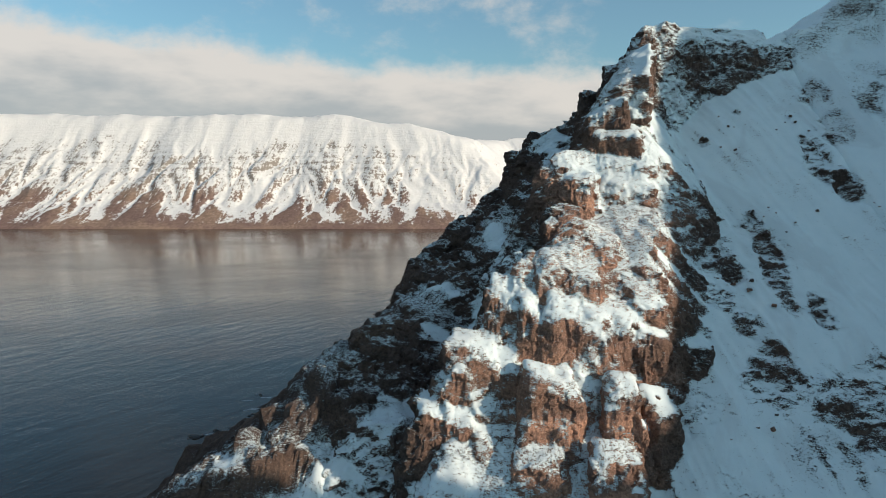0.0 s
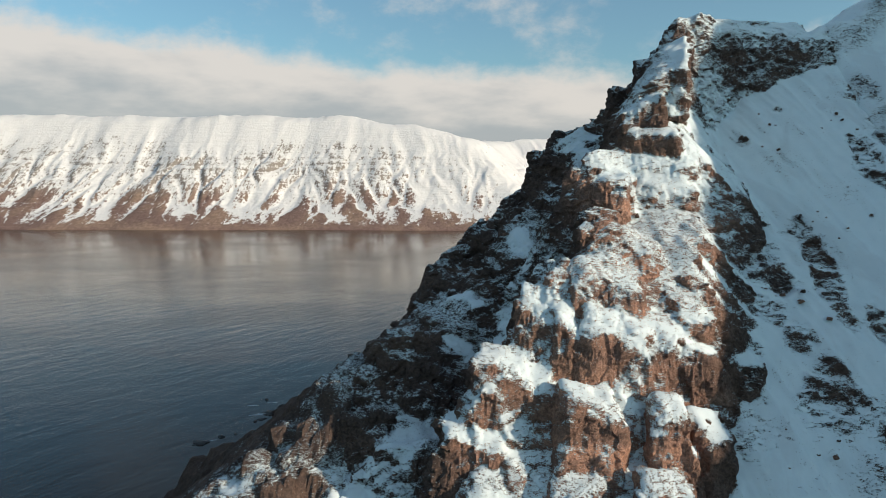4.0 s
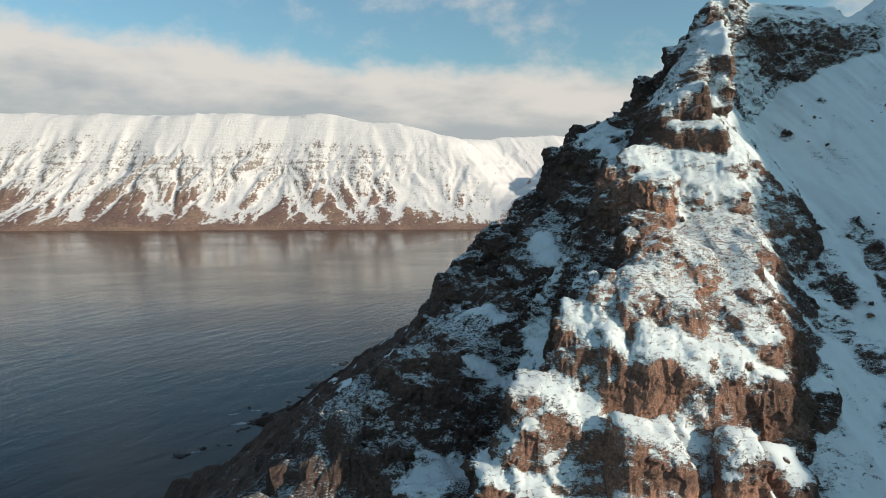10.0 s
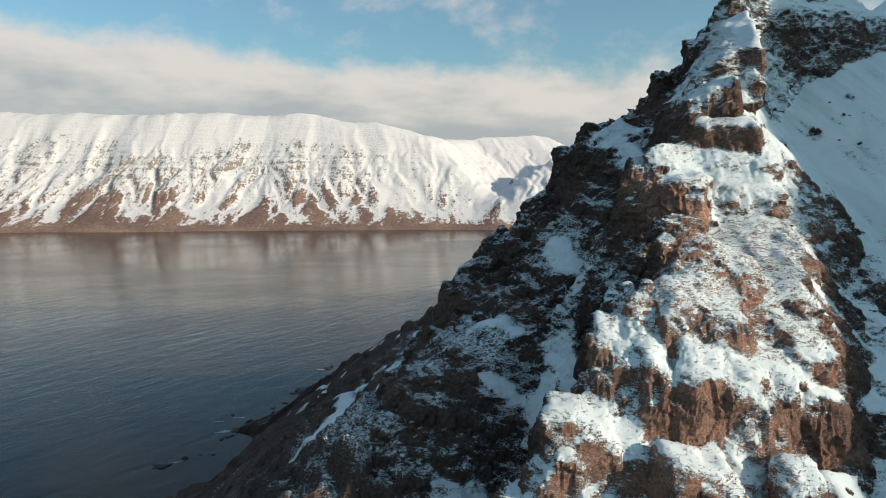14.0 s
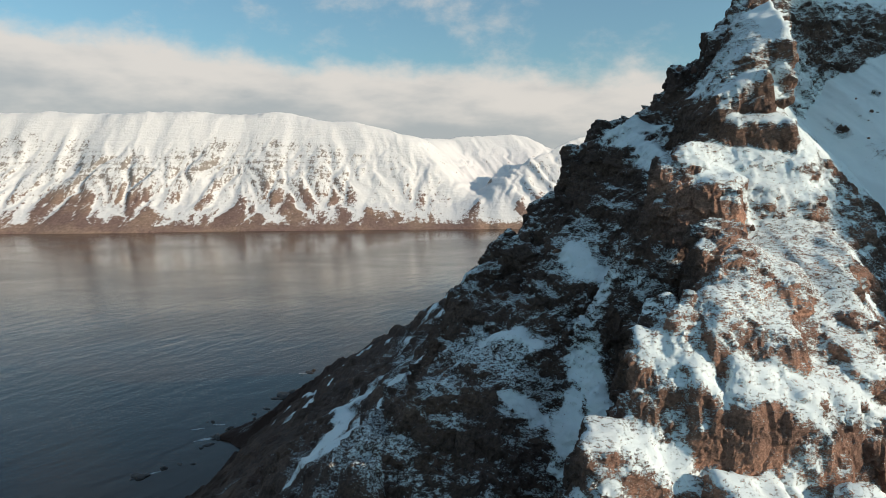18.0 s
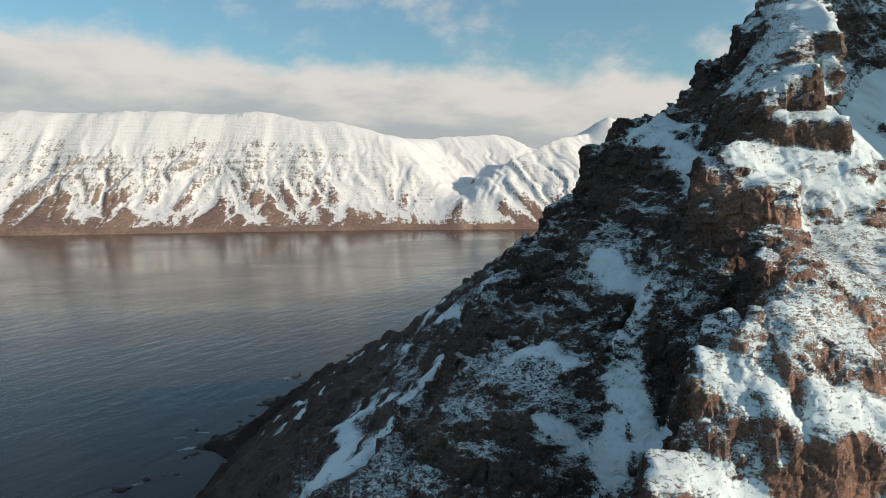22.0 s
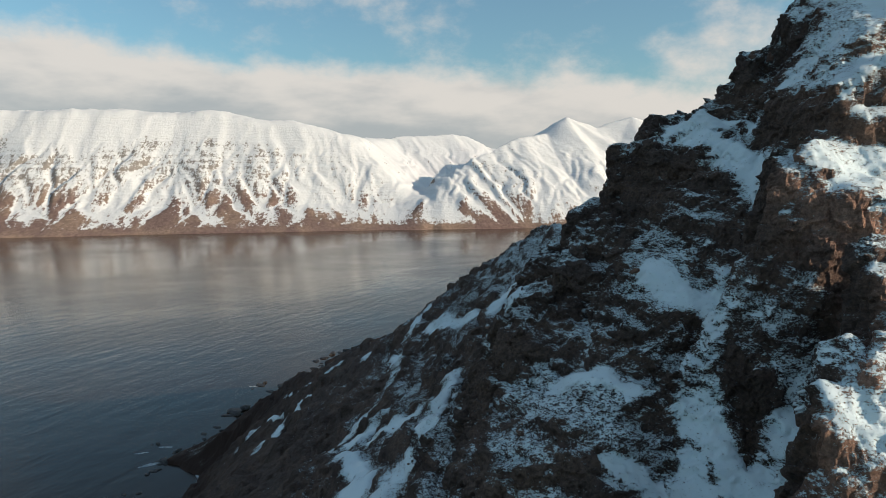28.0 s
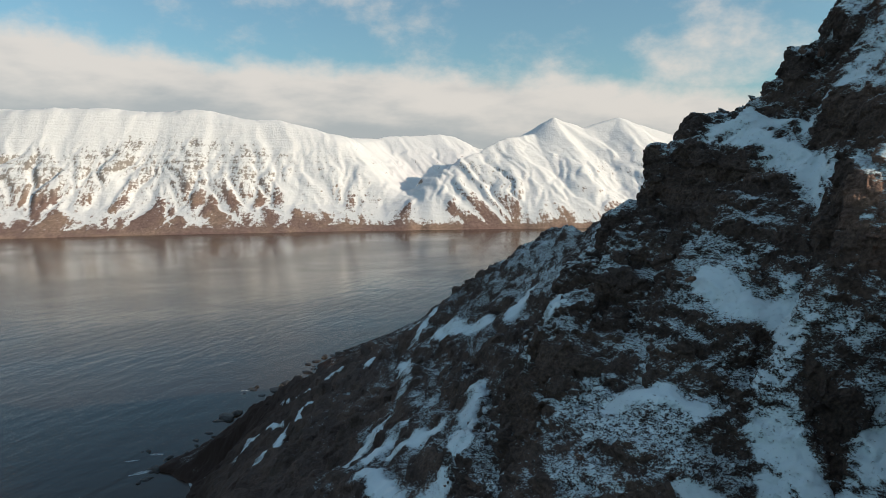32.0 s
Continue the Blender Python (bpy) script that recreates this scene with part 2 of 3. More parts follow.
def sstep(a, b, v):
    u = np.clip((v - a) / (b - a), 0, 1)
    return u * u * (3 - 2 * u)


def smin(a, b, k):
    h = np.clip(0.5 + 0.5 * (b - a) / k, 0, 1)
    return b + (a - b) * h - k * h * (1 - h)


def smax(a, b, k):
    return -smin(-a, -b, k)


def to_line(x, y, line):
    """Distance in plan to a polyline, the height along it, and the side (+1: to the right of its run)."""
    best, high, side = np.full_like(x, 1e9), np.zeros_like(x), np.ones_like(x)
    for (ax, ay, az), (bx, by, bz) in zip(line, line[1:]):
        vx, vy = bx - ax, by - ay
        u = np.clip(((x - ax) * vx + (y - ay) * vy) / (vx * vx + vy * vy), 0, 1)
        d = np.hypot(x - ax - u * vx, y - ay - u * vy)
        near = d < best
        best = np.where(near, d, best)
        high = np.where(near, az + u * (bz - az), high)
        side = np.where(near, np.sign((x - ax) * vy - (y - ay) * vx + 1e-9), side)
    return best, high, side


def ridge(x, y, line, slope):
    """The height of a ridge along a polyline whose sides fall at one slope."""
    high = np.full_like(x, -1e9)
    for a, b in zip(line, line[1:]):
        d, h, _ = to_line(x, y, (a, b))
        high = np.maximum(high, h - slope * d)
    return high


def axis(*stops):
    """Grid lines: (from, to, spacing) stretches joined."""
    rows = [np.arange(a, b - s * 0.5, s) for a, b, s in stops]
    return np.concatenate(rows + [[stops[-1][1]]])


def upness(px, py, pz):
    """The upward part of a grid's unit normals."""
    p = np.stack([px, py, pz], -1)
    n = np.cross(np.gradient(p, axis=1), np.gradient(p, axis=0))
    return n[..., 2] / (np.linalg.norm(n, axis=-1) + 1e-9)


def soften(v, reach):
    """A box mean over a few grid steps."""
    for axis_no in (0, 1):
        v = sum(np.roll(v, k, axis_no) for k in range(-reach, reach + 1)) / (2 * reach + 1)
    return v


def surface(name, places, quads, mat, masks=None, smooth=True):
    """A mesh of quads from arrays of places and corners."""
    me = bpy.data.meshes.new(name)
    me.vertices.add(len(places))
    me.vertices.foreach_set("co", places.astype(np.float32).ravel())
    me.loops.add(quads.size)
    me.loops.foreach_set("vertex_index", quads.ravel().astype(np.int32))
    me.polygons.add(len(quads))
    me.polygons.foreach_set("loop_start", np.arange(0, quads.size, 4, dtype=np.int32))
    # rock stays faceted, deep snow is smooth
    soft = masks["snow"].ravel()[quads].mean(1) > 0.62 if masks and not smooth else np.full(len(quads), smooth)
    me.polygons.foreach_set("use_smooth", soft)
    for key, values in (masks or {}).items():
        me.attributes.new(key, "FLOAT", "POINT").data.foreach_set("value", values.astype(np.float32).ravel())
    me.update(calc_edges=True)
    me.materials.append(mat)
    return new(name, me)


def sheet(name, px, py, pz, mat, masks=None, smooth=True):
    """A grid mesh from arrays of places (rows, columns)."""
    rows, cols = px.shape
    at = np.arange(rows * cols).reshape(rows, cols)
    quads = np.stack([at[:-1, :-1], at[:-1, 1:], at[1:, 1:], at[1:, :-1]], -1).reshape(-1, 4)
    return surface(name, np.stack([px, py, pz], -1).reshape(-1, 3), quads, mat, masks, smooth)


# ---- the near mountain ----
CREST_N = [(-420, 1500, 0), (-150, 815, 0), (-80, 665, 0), (-10, 485, 0), (45, 450, 0), (90, 415, 0), (115, 350, 0), (140, 305, 0), (260, 330, 0)]
SPUR = [(14, 246, 0), (2, 244, 0), (-4, 236, 2), (-10, 231, 2), (-22, 240, 3), (-45, 262, 5), (-80, 330, 5), (-110, 450, 0)]
WEST_SPUR = [(0, 220, 2), (-9, 227, 5), (-18, 222, 5), (-28, 205, 5), (-36, 190, 4), (-58, 262, 3), (-100, 300, 6), (-124, 320, 8)]
COULOIR = [(26, 206, 4), (10, 200, 7), (4, 188, 7), (0, 176, 7), (-12, 158, 6), (-25, 130, 5)]
# unseen ridge added to the east, crest heights set to shade the bowl
SHADE_ARM = [(200, -280, 200), (280, -80, 323), (290, -30, 309), (290, -20, 300), (290, -12, 286), (290, 0, 276), (290, 10, 278), (290, 19, 283), (290, 34, 295), (290, 76, 329), (290, 106, 348), (292, 124, 369), (305, 180, 398), (340, 280, 428)]


def rib_front(y):
    return -1.2 + np.interp(y, (60, 90, 120, 141, 149, 153, 157, 161.5, 166, 170, 177, 184, 190, 192, 195, 199, 212, 228, 241, 260), (112, 136, 157, 174, 181, 189, 198, 206, 214, 217.5, 221.5, 225, 228.5, 231, 239.5, 244, 255.5, 272, 289, 295))


# the lava blocks that step up the rib: middle of the front lip, width, height of the wall below it,
# rise of the snowy top towards the back, its fall to the right, turn in plan (degrees), outward lean of the wall
LOW_BLOCKS = [(14.3, 160.2, 206.4, 8.5, 10, 0.75, 0.10, -8, 0.22), (20.6, 156.0, 203.0, 5.0, 6.5, 0.9, 0.0, 0, 0.18), (28.4, 154.4, 202.4, 8.5, 9, 0.85, 0.10, 0, 0.12),
              (36.2, 153.9, 200.8, 8.0, 8.5, 0.9, 0.15, 0, 0.14), (47.5, 155.0, 197.8, 15, 7, 0.95, 0.22, 14, 0.10), (59.5, 158.8, 193.3, 12, 8, 0.8, 0.40, 4, 0.12),
              (7.0, 153.2, 195.2, 11.5, 11.5, 0.5, 0.12, 0, 0.24), (14.6, 152.6, 192.3, 7, 5, 0.7, 0.0, 0, 0.20), (-0.6, 151.8, 188.0, 3.6, 6, 0.8, -0.3, -20, 0.3)]
FRONT_BLOCKS = [(24.0, 145.0, 189.3, 11, 10.5, 0.55, 0.15, 6, 0.24), (40.2, 143.6, 187.5, 6.5, 12, 0.7, 0.15, 0, 0.26), (48.6, 145.0, 183.8, 6, 10, 0.85, 0.2, 12, 0.24),
                (0.0, 148.4, 181.8, 13.5, 12, 0.45, 0.10, -3, 0.24), (10.4, 145.8, 177.2, 8, 8, 0.6, 0.1, 0, 0.3), (36.5, 133.6, 175.4, 10, 10, 0.6, 0.1, 0, 0.3), (21.0, 137.5, 174.0, 10, 9, 0.6, 0.0, 0, 0.3)]
HIGH_BLOCKS = [(17.3, 165.8, 211.8, 5, 4.5, 0.8, 0.0, -10, 0.2), (27.2, 161.9, 212.4, 8.5, 6, 0.85, 0.1, 0, 0.2), (34.6, 160.2, 209.0, 7, 4, 0.9, 0.1, 0, 0.2), (49.8, 160.0, 204.6, 8, 4, 0.9, 0.2, 8, 0.2), (31, 172, 222.0, 9, 5, 0.9, 0, -10, 0.25), (42.5, 168, 215.5, 8, 4.5, 0.9, 0.1, 8, 0.25),
               (35.0, 193.2, 236.0, 15, 7, 0.45, 0.10, -4, 0.15), (35.0, 189.8, 233.4, 10, 12, 0.45, 0.0, -42, 0.2), (52.0, 189.6, 231.6, 15, 4.5, 0.7, 0.12, -6, 0.2), (48.3, 198.2, 246.8, 15.5, 7, 0.5, 0.05, -24, -0.08),
               (61.5, 194.6, 239.2, 10.5, 2.8, 0.7, 0.34, 14, 0.05), (44.8, 213, 253.6, 21, 11, 0.55, 0.05, -96, 0.40), (55.2, 221, 268.2, 22, 11, 0.5, 0.58, -108, 0.42), (55.5, 210.5, 256.0, 8.5, 8, 0.8, 0.1, -20, 0.1), (58.0, 229.0, 271.6, 6.5, 9, 0.05, 0.0, -10, 0.12), (27.0, 249.5, 243.4, 9, 12, 0.1, -0.15, -25, 0.1), (17.5, 256, 228.5, 6, 7, 0.2, -0.3, -20, 0.2), (49.6, 237.6, 263.6, 3, 5, 0.2, 0, -20, 0.2), (84.0, 239.6, 282.4, 11, 12, 0.75, 0.04, -6, 0.25), (102.0, 240.4, 279.6, 29, 12, 0.8, 0.06, 4, 0.28)]


def rib_left(y):
    return np.interp(y, (60, 120, 152, 162.5, 166, 170, 175, 181, 187, 191, 196, 202, 215, 234, 241, 260), (-40, -12, 4, 12, 21, 27.5, 34, 37.5, 37.5, 33, 30, 41, 50, 65, 71, 78))


def rib_right(y):
    return np.interp(y, (60, 120, 145, 158, 174, 183, 190, 196, 215, 226, 234, 240, 262), (16, 32, 43, 50, 54, 59, 64, 63, 59, 59, 63, 74, 120))


def shore_x(y):
    return np.interp(y, (-400, 300, 480, 560, 600, 636, 655, 666, 680, 703, 749, 783, 815, 862, 889, 947, 1011, 1080, 1300, 1600),
                     (-420, -230, -178, -150, -143, -144, -166, -182, -174, -156, -124, -99, -92, -74, -60, -46, -8, 52, 200, 330))


def plan(x, y):
    """The mountain's large form: west face, south bowl, the broad rib between them, summit and north side."""
    warp = fbm(x / 40, y / 40, None, 3, 5) * 4
    west = 203 + 0.75 * x - 0.18 * (y - 208) + warp
    d, _, side = to_line(x, y, CREST_N)
    west = west - np.where(side < 0, d, 0) * 0.85
    bowl = 210 + 0.92 * (y - 179) + 0.25 * (np.interp(x, (-400, 30, 52, 77, 600), (-400, 30, 70, 77, 600)) - 92) + 1.5 * (1 - sstep(160, 175, y)) * sstep(30, 55, x) + 0.35 * np.maximum(0, -8 - x) + 0.6 * warp + 1.1 * np.maximum(0, y - 238 - 0.15 * np.maximum(x - 115, 0))
    body = smin(west, bowl, 8)
    # the rib: a stepped front with lobes, a cliff and a steep flank on either side
    lobe = ridged(x / 15 + 0.4, y / 46, None, 2, 13)
    front = rib_front(y + 3.0 * fbm(x / 11, y / 60, None, 2, 15)) + 1.6 * (lobe - 0.4)
    wob = 3.0 * fbm(y / 9, y * 0 + 2.5, None, 3, 17)
    out = np.maximum(rib_left(y) + wob - x, 0)
    left = -np.where(out < 14, 1.55 * out, 21.7 + 0.78 * (out - 14)) - 7 * sstep(42, 50, out) - 30 * sstep(70, 92, out)
    out = np.maximum(x - rib_right(y) - wob, 0)
    right = -1.02 * out
    back = np.interp(x, (-100, 18, 24, 30, 38, 46, 200), (250, 251, 253, 255, 254, 243, 243))
    rib = front + left + right - 1.6 * np.maximum(y - back, 0)
    rib = rib + 7.5 * np.exp(-((x - 33) / 6.5) ** 2 - ((y - 176) / 7) ** 2) + 4.5 * np.exp(-((x - 20) / 5) ** 2 - ((y - 167.5) / 3.5) ** 2)
    body = smax(body, rib, 3)
    d, h, _ = to_line(x, y, SPUR)
    body = body + h * np.exp(-(d / 11.0) ** 2)
    d, h, _ = to_line(x, y, WEST_SPUR)
    body = body + h * np.exp(-(d / 12.0) ** 2)
    d, h, _ = to_line(x, y, COULOIR)
    body = body - h * np.exp(-(d / 6.5) ** 2)
    top = 288 + 3 * fbm(x / 9, y / 9, None, 3, 9) + np.where(x > 128, 0.62 * (x - 128), 0) - 1.0 * np.exp(-((x - 126) / 10) ** 2)
    body = smin(body, top, 2)
    north = top - 0.9 * (y - 246 - np.maximum(0.45 * (x - 88), 0))
    return smin(body, np.where(x > 58, north, 1e3), 2)


def to_shore(x, y, z):
    inland = x - shore_x(y) + 5 * fbm(x / 16, y / 16, None, 3, 19)
    low = np.where(inland > 0, 1.5 + 0.3 * inland, 0.9 * inland)
    low = np.minimum(low, 22 + 0.16 * inland)
    return smax(np.minimum(z, 2 + 0.5 * np.maximum(inland, -10) + 0.012 * np.maximum(inland, 0) ** 2), low, 6)


def terraces(x, y, z, mask):
    """Lava beds: snowy treads and steep risers."""
    for height, seed, amount in ((14.5, 31, 0.9), (5.0, 37, 0.65)):
        w = z + height * 0.75 * fbm(x / 17, y / 17, None, 4, seed) + 0.08 * x
        k = np.floor(w / height)
        fr = w / height - k
        cut = 0.6 + 0.14 * lattice(k, k * 0, k * 0, seed)
        g = np.where(fr < cut, fr * 0.36, 0.36 * cut + (fr - cut) / (1 - cut) * (1 - 0.36 * cut))
        here = 0.35 + 0.65 * sstep(-0.35, 0.2, fbm(x / 13, y / 13, z / 9, 2, seed + 5))
        z = z + height * (g - fr) * amount * mask * here
    return z


# snowfields and bare walls on the west face, and rocks that stand out of the snow bowl, in plan
SNOWFIELDS = [(7, [(-32, 148), (-18, 160), (-10, 172)]), (3, [(-57, 516), (-77, 582)]), (3.2, [(-57, 492), (-71, 435), (-82, 417)]), (4, [(-73, 474), (-94, 506), (-97, 470)]), (3, [(-23, 468), (-28, 451)]), (3, [(-39, 499), (-47, 504)]), (3.5, [(8, 450), (-2, 425), (-8, 416)]), (4, [(-16, 390), (-23, 346)]), (4.5, [(-30, 299), (-40, 292)]), (4, [(-43, 272), (-40, 250)]), (4, [(-24, 277), (-34, 284)]), (2.6, [(12, 164), (20, 158.5), (28, 157), (36, 156.5), (45, 157), (54, 160)]), (2.6, [(3, 156.5), (10, 156), (16, 154.5)]), (3, [(20, 150), (26, 148.5), (33, 151), (36, 152)]), (3, [(41, 146.5), (46, 149), (52, 152)]), (2.6, [(-5, 150.5), (2, 150.5), (9, 148)]),
              (4.5, [(66, 226), (63, 215), (62, 205), (60, 193)]), (5.5, [(36, 193), (49, 193.5), (60, 195)]), (4, [(-8, 143), (-2, 139), (5, 139)]), (3, [(3, 199), (-2, 204), (-7, 208)]),
              (4, [(24, 204), (18, 197.5), (14, 194), (9, 188), (5, 180)]), (4.5, [(26, 187), (20, 182), (16, 179), (12, 172)]), (4, [(20, 334), (10, 325)]),
              (3, [(15, 216), (17, 210), (21, 205)]),
              (2, [(-5, 189), (2, 187)]), (4, [(-13, 278), (-26, 240), (-33, 232), (-42, 226)]),
              (6, [(-36, 320), (-45, 300)]), (6, [(-42, 242), (-50, 228)]), (4, [(-10, 236), (-5, 242)]), (6, [(0, 395), (8, 350)]),
              (3.5, [(33, 241), (36, 233), (37, 222), (36, 208), (36, 200)]), (3, [(45, 228), (49, 219), (52, 214)]), (3, [(36, 238), (42, 234)]),
              (3, [(18, 196), (21, 190), (25, 186)]), (3, [(22, 185), (19, 180), (15, 177)]), (3, [(12, 190), (12, 182)]),
              (5, [(34, 194), (45, 191.5), (57, 192), (66, 196)]), (8, [(62, 200), (66, 212), (71, 222), (76, 230)]), (4, [(47, 204), (60, 205)])]
WALLS = [(2.5, [(52, 201), (60, 199), (68, 196)]), (5, [(18, 252), (21, 240), (27, 229)]), (4, [(27, 244), (30, 234), (31, 222), (29, 210), (26, 198)]), (5, [(33, 190), (35, 182), (31, 175)]), (3, [(41, 202), (42, 222)]), (5, [(6, 234), (-1, 224), (-9, 220)]), (3, [(18, 191), (20, 187)]), (3, [(18, 186), (17, 183)]), (5, [(-12, 226), (-4, 222), (-2, 216)]), (3.5, [(-15, 240), (-20, 216), (-25, 194)]),
         (4, [(-7, 191), (-13, 174)]), (4, [(33, 206), (34, 199)]), (4, [(-18, 212), (-11, 188)]), (9, [(-60, 300), (-75, 360), (-95, 480)])]
OUTCROPS = [(70, 186, 14, 8), (88.5, 181, 3.5, 13), (95.3, 168, 2.5, 6), (71, 175, 7, 4), (75.7, 168.5, 4, 3.5), (83, 219, 2.2, 1.4), (96, 226, 1.5, 1), (101, 241.5, 19, 5), (142, 268, 9, 5), (160, 280, 12, 6), (122, 228, 5, 8), (113, 207, 4, 7), (124, 216, 6, 8), (142, 230, 9, 10), (135, 221, 3, 8), (118, 197, 4, 6), (150, 244, 8, 7), 
            (78, 156, 8, 6), (95, 147, 10, 9), (58, 152, 6, 5)]


def lines_mask(x, y, lines):
    """1 on the lines, 0 past their widths, with ragged edges."""
    rag = 1 + 0.7 * fbm(x / 5, y / 5, None, 3, 91)
    total = np.zeros_like(x)
    for width, line in lines:
        d, _, _ = to_line(x, y, [(*p, 0) for p in line])
        total = np.maximum(total, 1 - sstep(0.45, 1.0, d / (width * rag)))
    return total


def snow_level(px, py, pz, up, hollow, m):
    """How much snow lies: by slope, more in hollows, fields and where the ground is smooth."""
    broad = fbm(px / 10, py / 10, pz / 8, 3, 71)
    patchy = sstep(-0.3, 0.3, fbm(px / 7, py / 7, pz / 5, 3, 73))
    snow = 0.46 + 1.2 * (up - 0.70) + 0.30 * broad + 0.5 * np.clip(0.25 * hollow, -0.3, 0.3) + (1 - m["rocky"]) * 0.50 + (0.25 + 0.2 * m["west"] + 0.5 * sstep(160, 110, pz)) * m["field"] - 0.36 * m["wall"] + (0.34 * sstep(64, 74, px) * sstep(222, 232, py) + 0.26 * sstep(246, 256, pz) * m["front"]) * m["rocky"]
    snow = snow + (0.25 + 0.20 * patchy) * m["front"] * sstep(0.15, 0.55, up) + (0.14 + 0.19 * m["front"]) * sstep(0.5, 0.1, up) + m["west"] * (np.where(px > -8, 0.05, -0.05) - 0.16 * sstep(252, 285, py))
    snow = np.where(m["front"] > 0.3, np.minimum(snow, 0.69 + 0.14 * m["field"] - 0.05 * np.exp(-((py - 176) / 11) ** 2)), snow)
    snow = np.where(m["west"] > 0.5, np.minimum(snow, 0.59 + 0.32 * m["field"] + sstep(175, 150, pz)), snow)
    return snow - m["west"] * np.clip(195 - pz, 0, 60) * 0.003 * sstep(165, 185, py) - (1 - m["front"]) * np.clip(190 - pz, 0, 90) * 0.004 - np.clip(110 - pz, 0, 200) * 0.0028


def talus(gx, gy, z, steepest, rounds):
    """Fills the foot of what is steeper than loose rock can lie."""
    sx, sy = steepest * np.diff(gx)[None, :], steepest * np.diff(gy)[:, None]
    for _ in range(rounds):
        z[:, 1:] = np.maximum(z[:, 1:], z[:, :-1] - sx)
        z[:, :-1] = np.maximum(z[:, :-1], z[:, 1:] - sx)
        z[1:] = np.maximum(z[1:], z[:-1] - sy)
        z[:-1] = np.maximum(z[:-1], z[1:] - sy)
    return z


def relief(gx, gy):
    """The mountainside over a grid, without its fractured surface: places, heights and masks."""
    x, y = np.meshgrid(gx, gy)
    z = plan(x, y)
    field, wall = lines_mask(x, y, SNOWFIELDS), lines_mask(x, y, WALLS)
    # how rocky: high on the rib and west face, low in the snow bowl and on the shore slope
    beyond = x - rib_right(y) + 5
    rag = 1 + 0.5 * fbm(x / 6, y / 6, None, 3, 25)
    crop = np.zeros_like(x)
    for ox, oy, rx, ry in OUTCROPS:
        crop = np.maximum(crop, 1 - sstep(0.55, 1.25, np.hypot((x - ox) / rx, (y - oy) / ry) / rag))
    low = 1 - sstep(178, 190, y)
    rocky = np.maximum(1 - sstep(0, 1, (beyond + 5 * low) / (9 - 2 * low)), 0.8 * crop)
    rocky = rocky * sstep(4, 45, z) * (0.65 + 0.35 * sstep(-0.4, 0.3, fbm(x / 30, y / 30, None, 3, 21))) * (1 - 0.35 * field)
    on_rib = (1 - sstep(-6, 6, rib_left(y) - x)) * (1 - sstep(-4, 4, beyond)) * sstep(130, 140, y) * (1 - sstep(232, 244, y))
    z = terraces(x, y, z, rocky * np.where(beyond > 6, 0.5, 1) * (1 - 0.92 * on_rib) * (1 - 0.8 * sstep(268, 282, z)))
    z = talus(gx, gy, z, 1.8, 12)
    gully = ridged((x + 0.5 * y) / 21, (y - 0.25 * x) / 60, None, 3, 41)
    z = z + rocky * (2.4 * gully - 0.8) * (1 - 0.85 * on_rib) * (1 - 0.8 * sstep(268, 282, z)) + (1 - rocky) * (1.2 * ridged((x + 0.3 * y) / 9, y / 40, None, 3, 43) + 0.35 * fbm(x / 5, y / 9, None, 3, 45))
    z = z + rocky * 1.3 * ridged(x / 6, y / 6, z / 8, 3, 47) * (1 - 0.65 * on_rib) + 0.2 * fbm(x / 3, y / 3, z / 3, 3, 51) * (0.3 + rocky)
    z = z + 3.2 * ridged((x + 0.4 * y) / 17, (y - 0.4 * x) / 30, None, 3, 107) * sstep(3, 25, z) * (1 - sstep(110, 150, z))
    z = to_shore(x, y, z)
    z = z + 1.6 * ridged(x / 9, y / 9, None, 3, 109) * sstep(0.5, 6, z) * (1 - sstep(90, 130, z))
    # the added ridge out of view that casts shadow over the bowl
    d, h, _ = to_line(x, y, SHADE_ARM)
    z = np.maximum(z, h - 1.35 * d)
    masks = {"rocky": rocky, "field": field, "wall": wall, "on_rib": on_rib,
             "front": (1 - sstep(0, 12, rib_left(y) - x)) * (1 - sstep(0, 10, beyond)), "west": sstep(4, 18, rib_left(y) - x),
             "away": sstep(3, 14, rib_left(y) - x) * sstep(110, 150, z), "hollow": soften(z, 5) - z,
             # the rib front that faces the sun, where the rock is painted brighter
             "sunlit_rim": (1 - sstep(0, 9, rib_left(y) - x)) * (1 - sstep(4, 16, beyond))}
    return x, y, z, masks


def fracture(x, y, z, steep, m):
    """How far the broken rock stands out of the smooth form."""
    wx, wy, wz = x + 0.6 * vnoise(x / 2, y / 2, z / 2, 3), y + 0.6 * vnoise(x / 2, y / 2, z / 2, 4), z + 0.4 * vnoise(x / 2, y / 2, z / 2, 6)
    push = steep * (0.85 * ridged(x / 2.0, y / 2.0, z / 11, 3, 61) + 0.18 * fbm(x / 9, y / 9, z / 1.8, 3, 67))
    push = push + (0.3 - 0.18 * m["on_rib"] + 0.7 * steep) * (0.75 * blocks(wx / 3.6, wy / 3.6, wz / 4.2, 201) + 0.34 * blocks(wx / 1.5, wy / 1.5, wz / 1.9, 211))
    push = push + m["away"] * (1 - 0.9 * m["field"]) * 0.9 * blocks((wx + 0.5 * wz) / 5, (wy + 0.3 * wz) / 5, wz / 14, 221)
    return m["rocky"] * push * (1 - 0.3 * m["on_rib"])


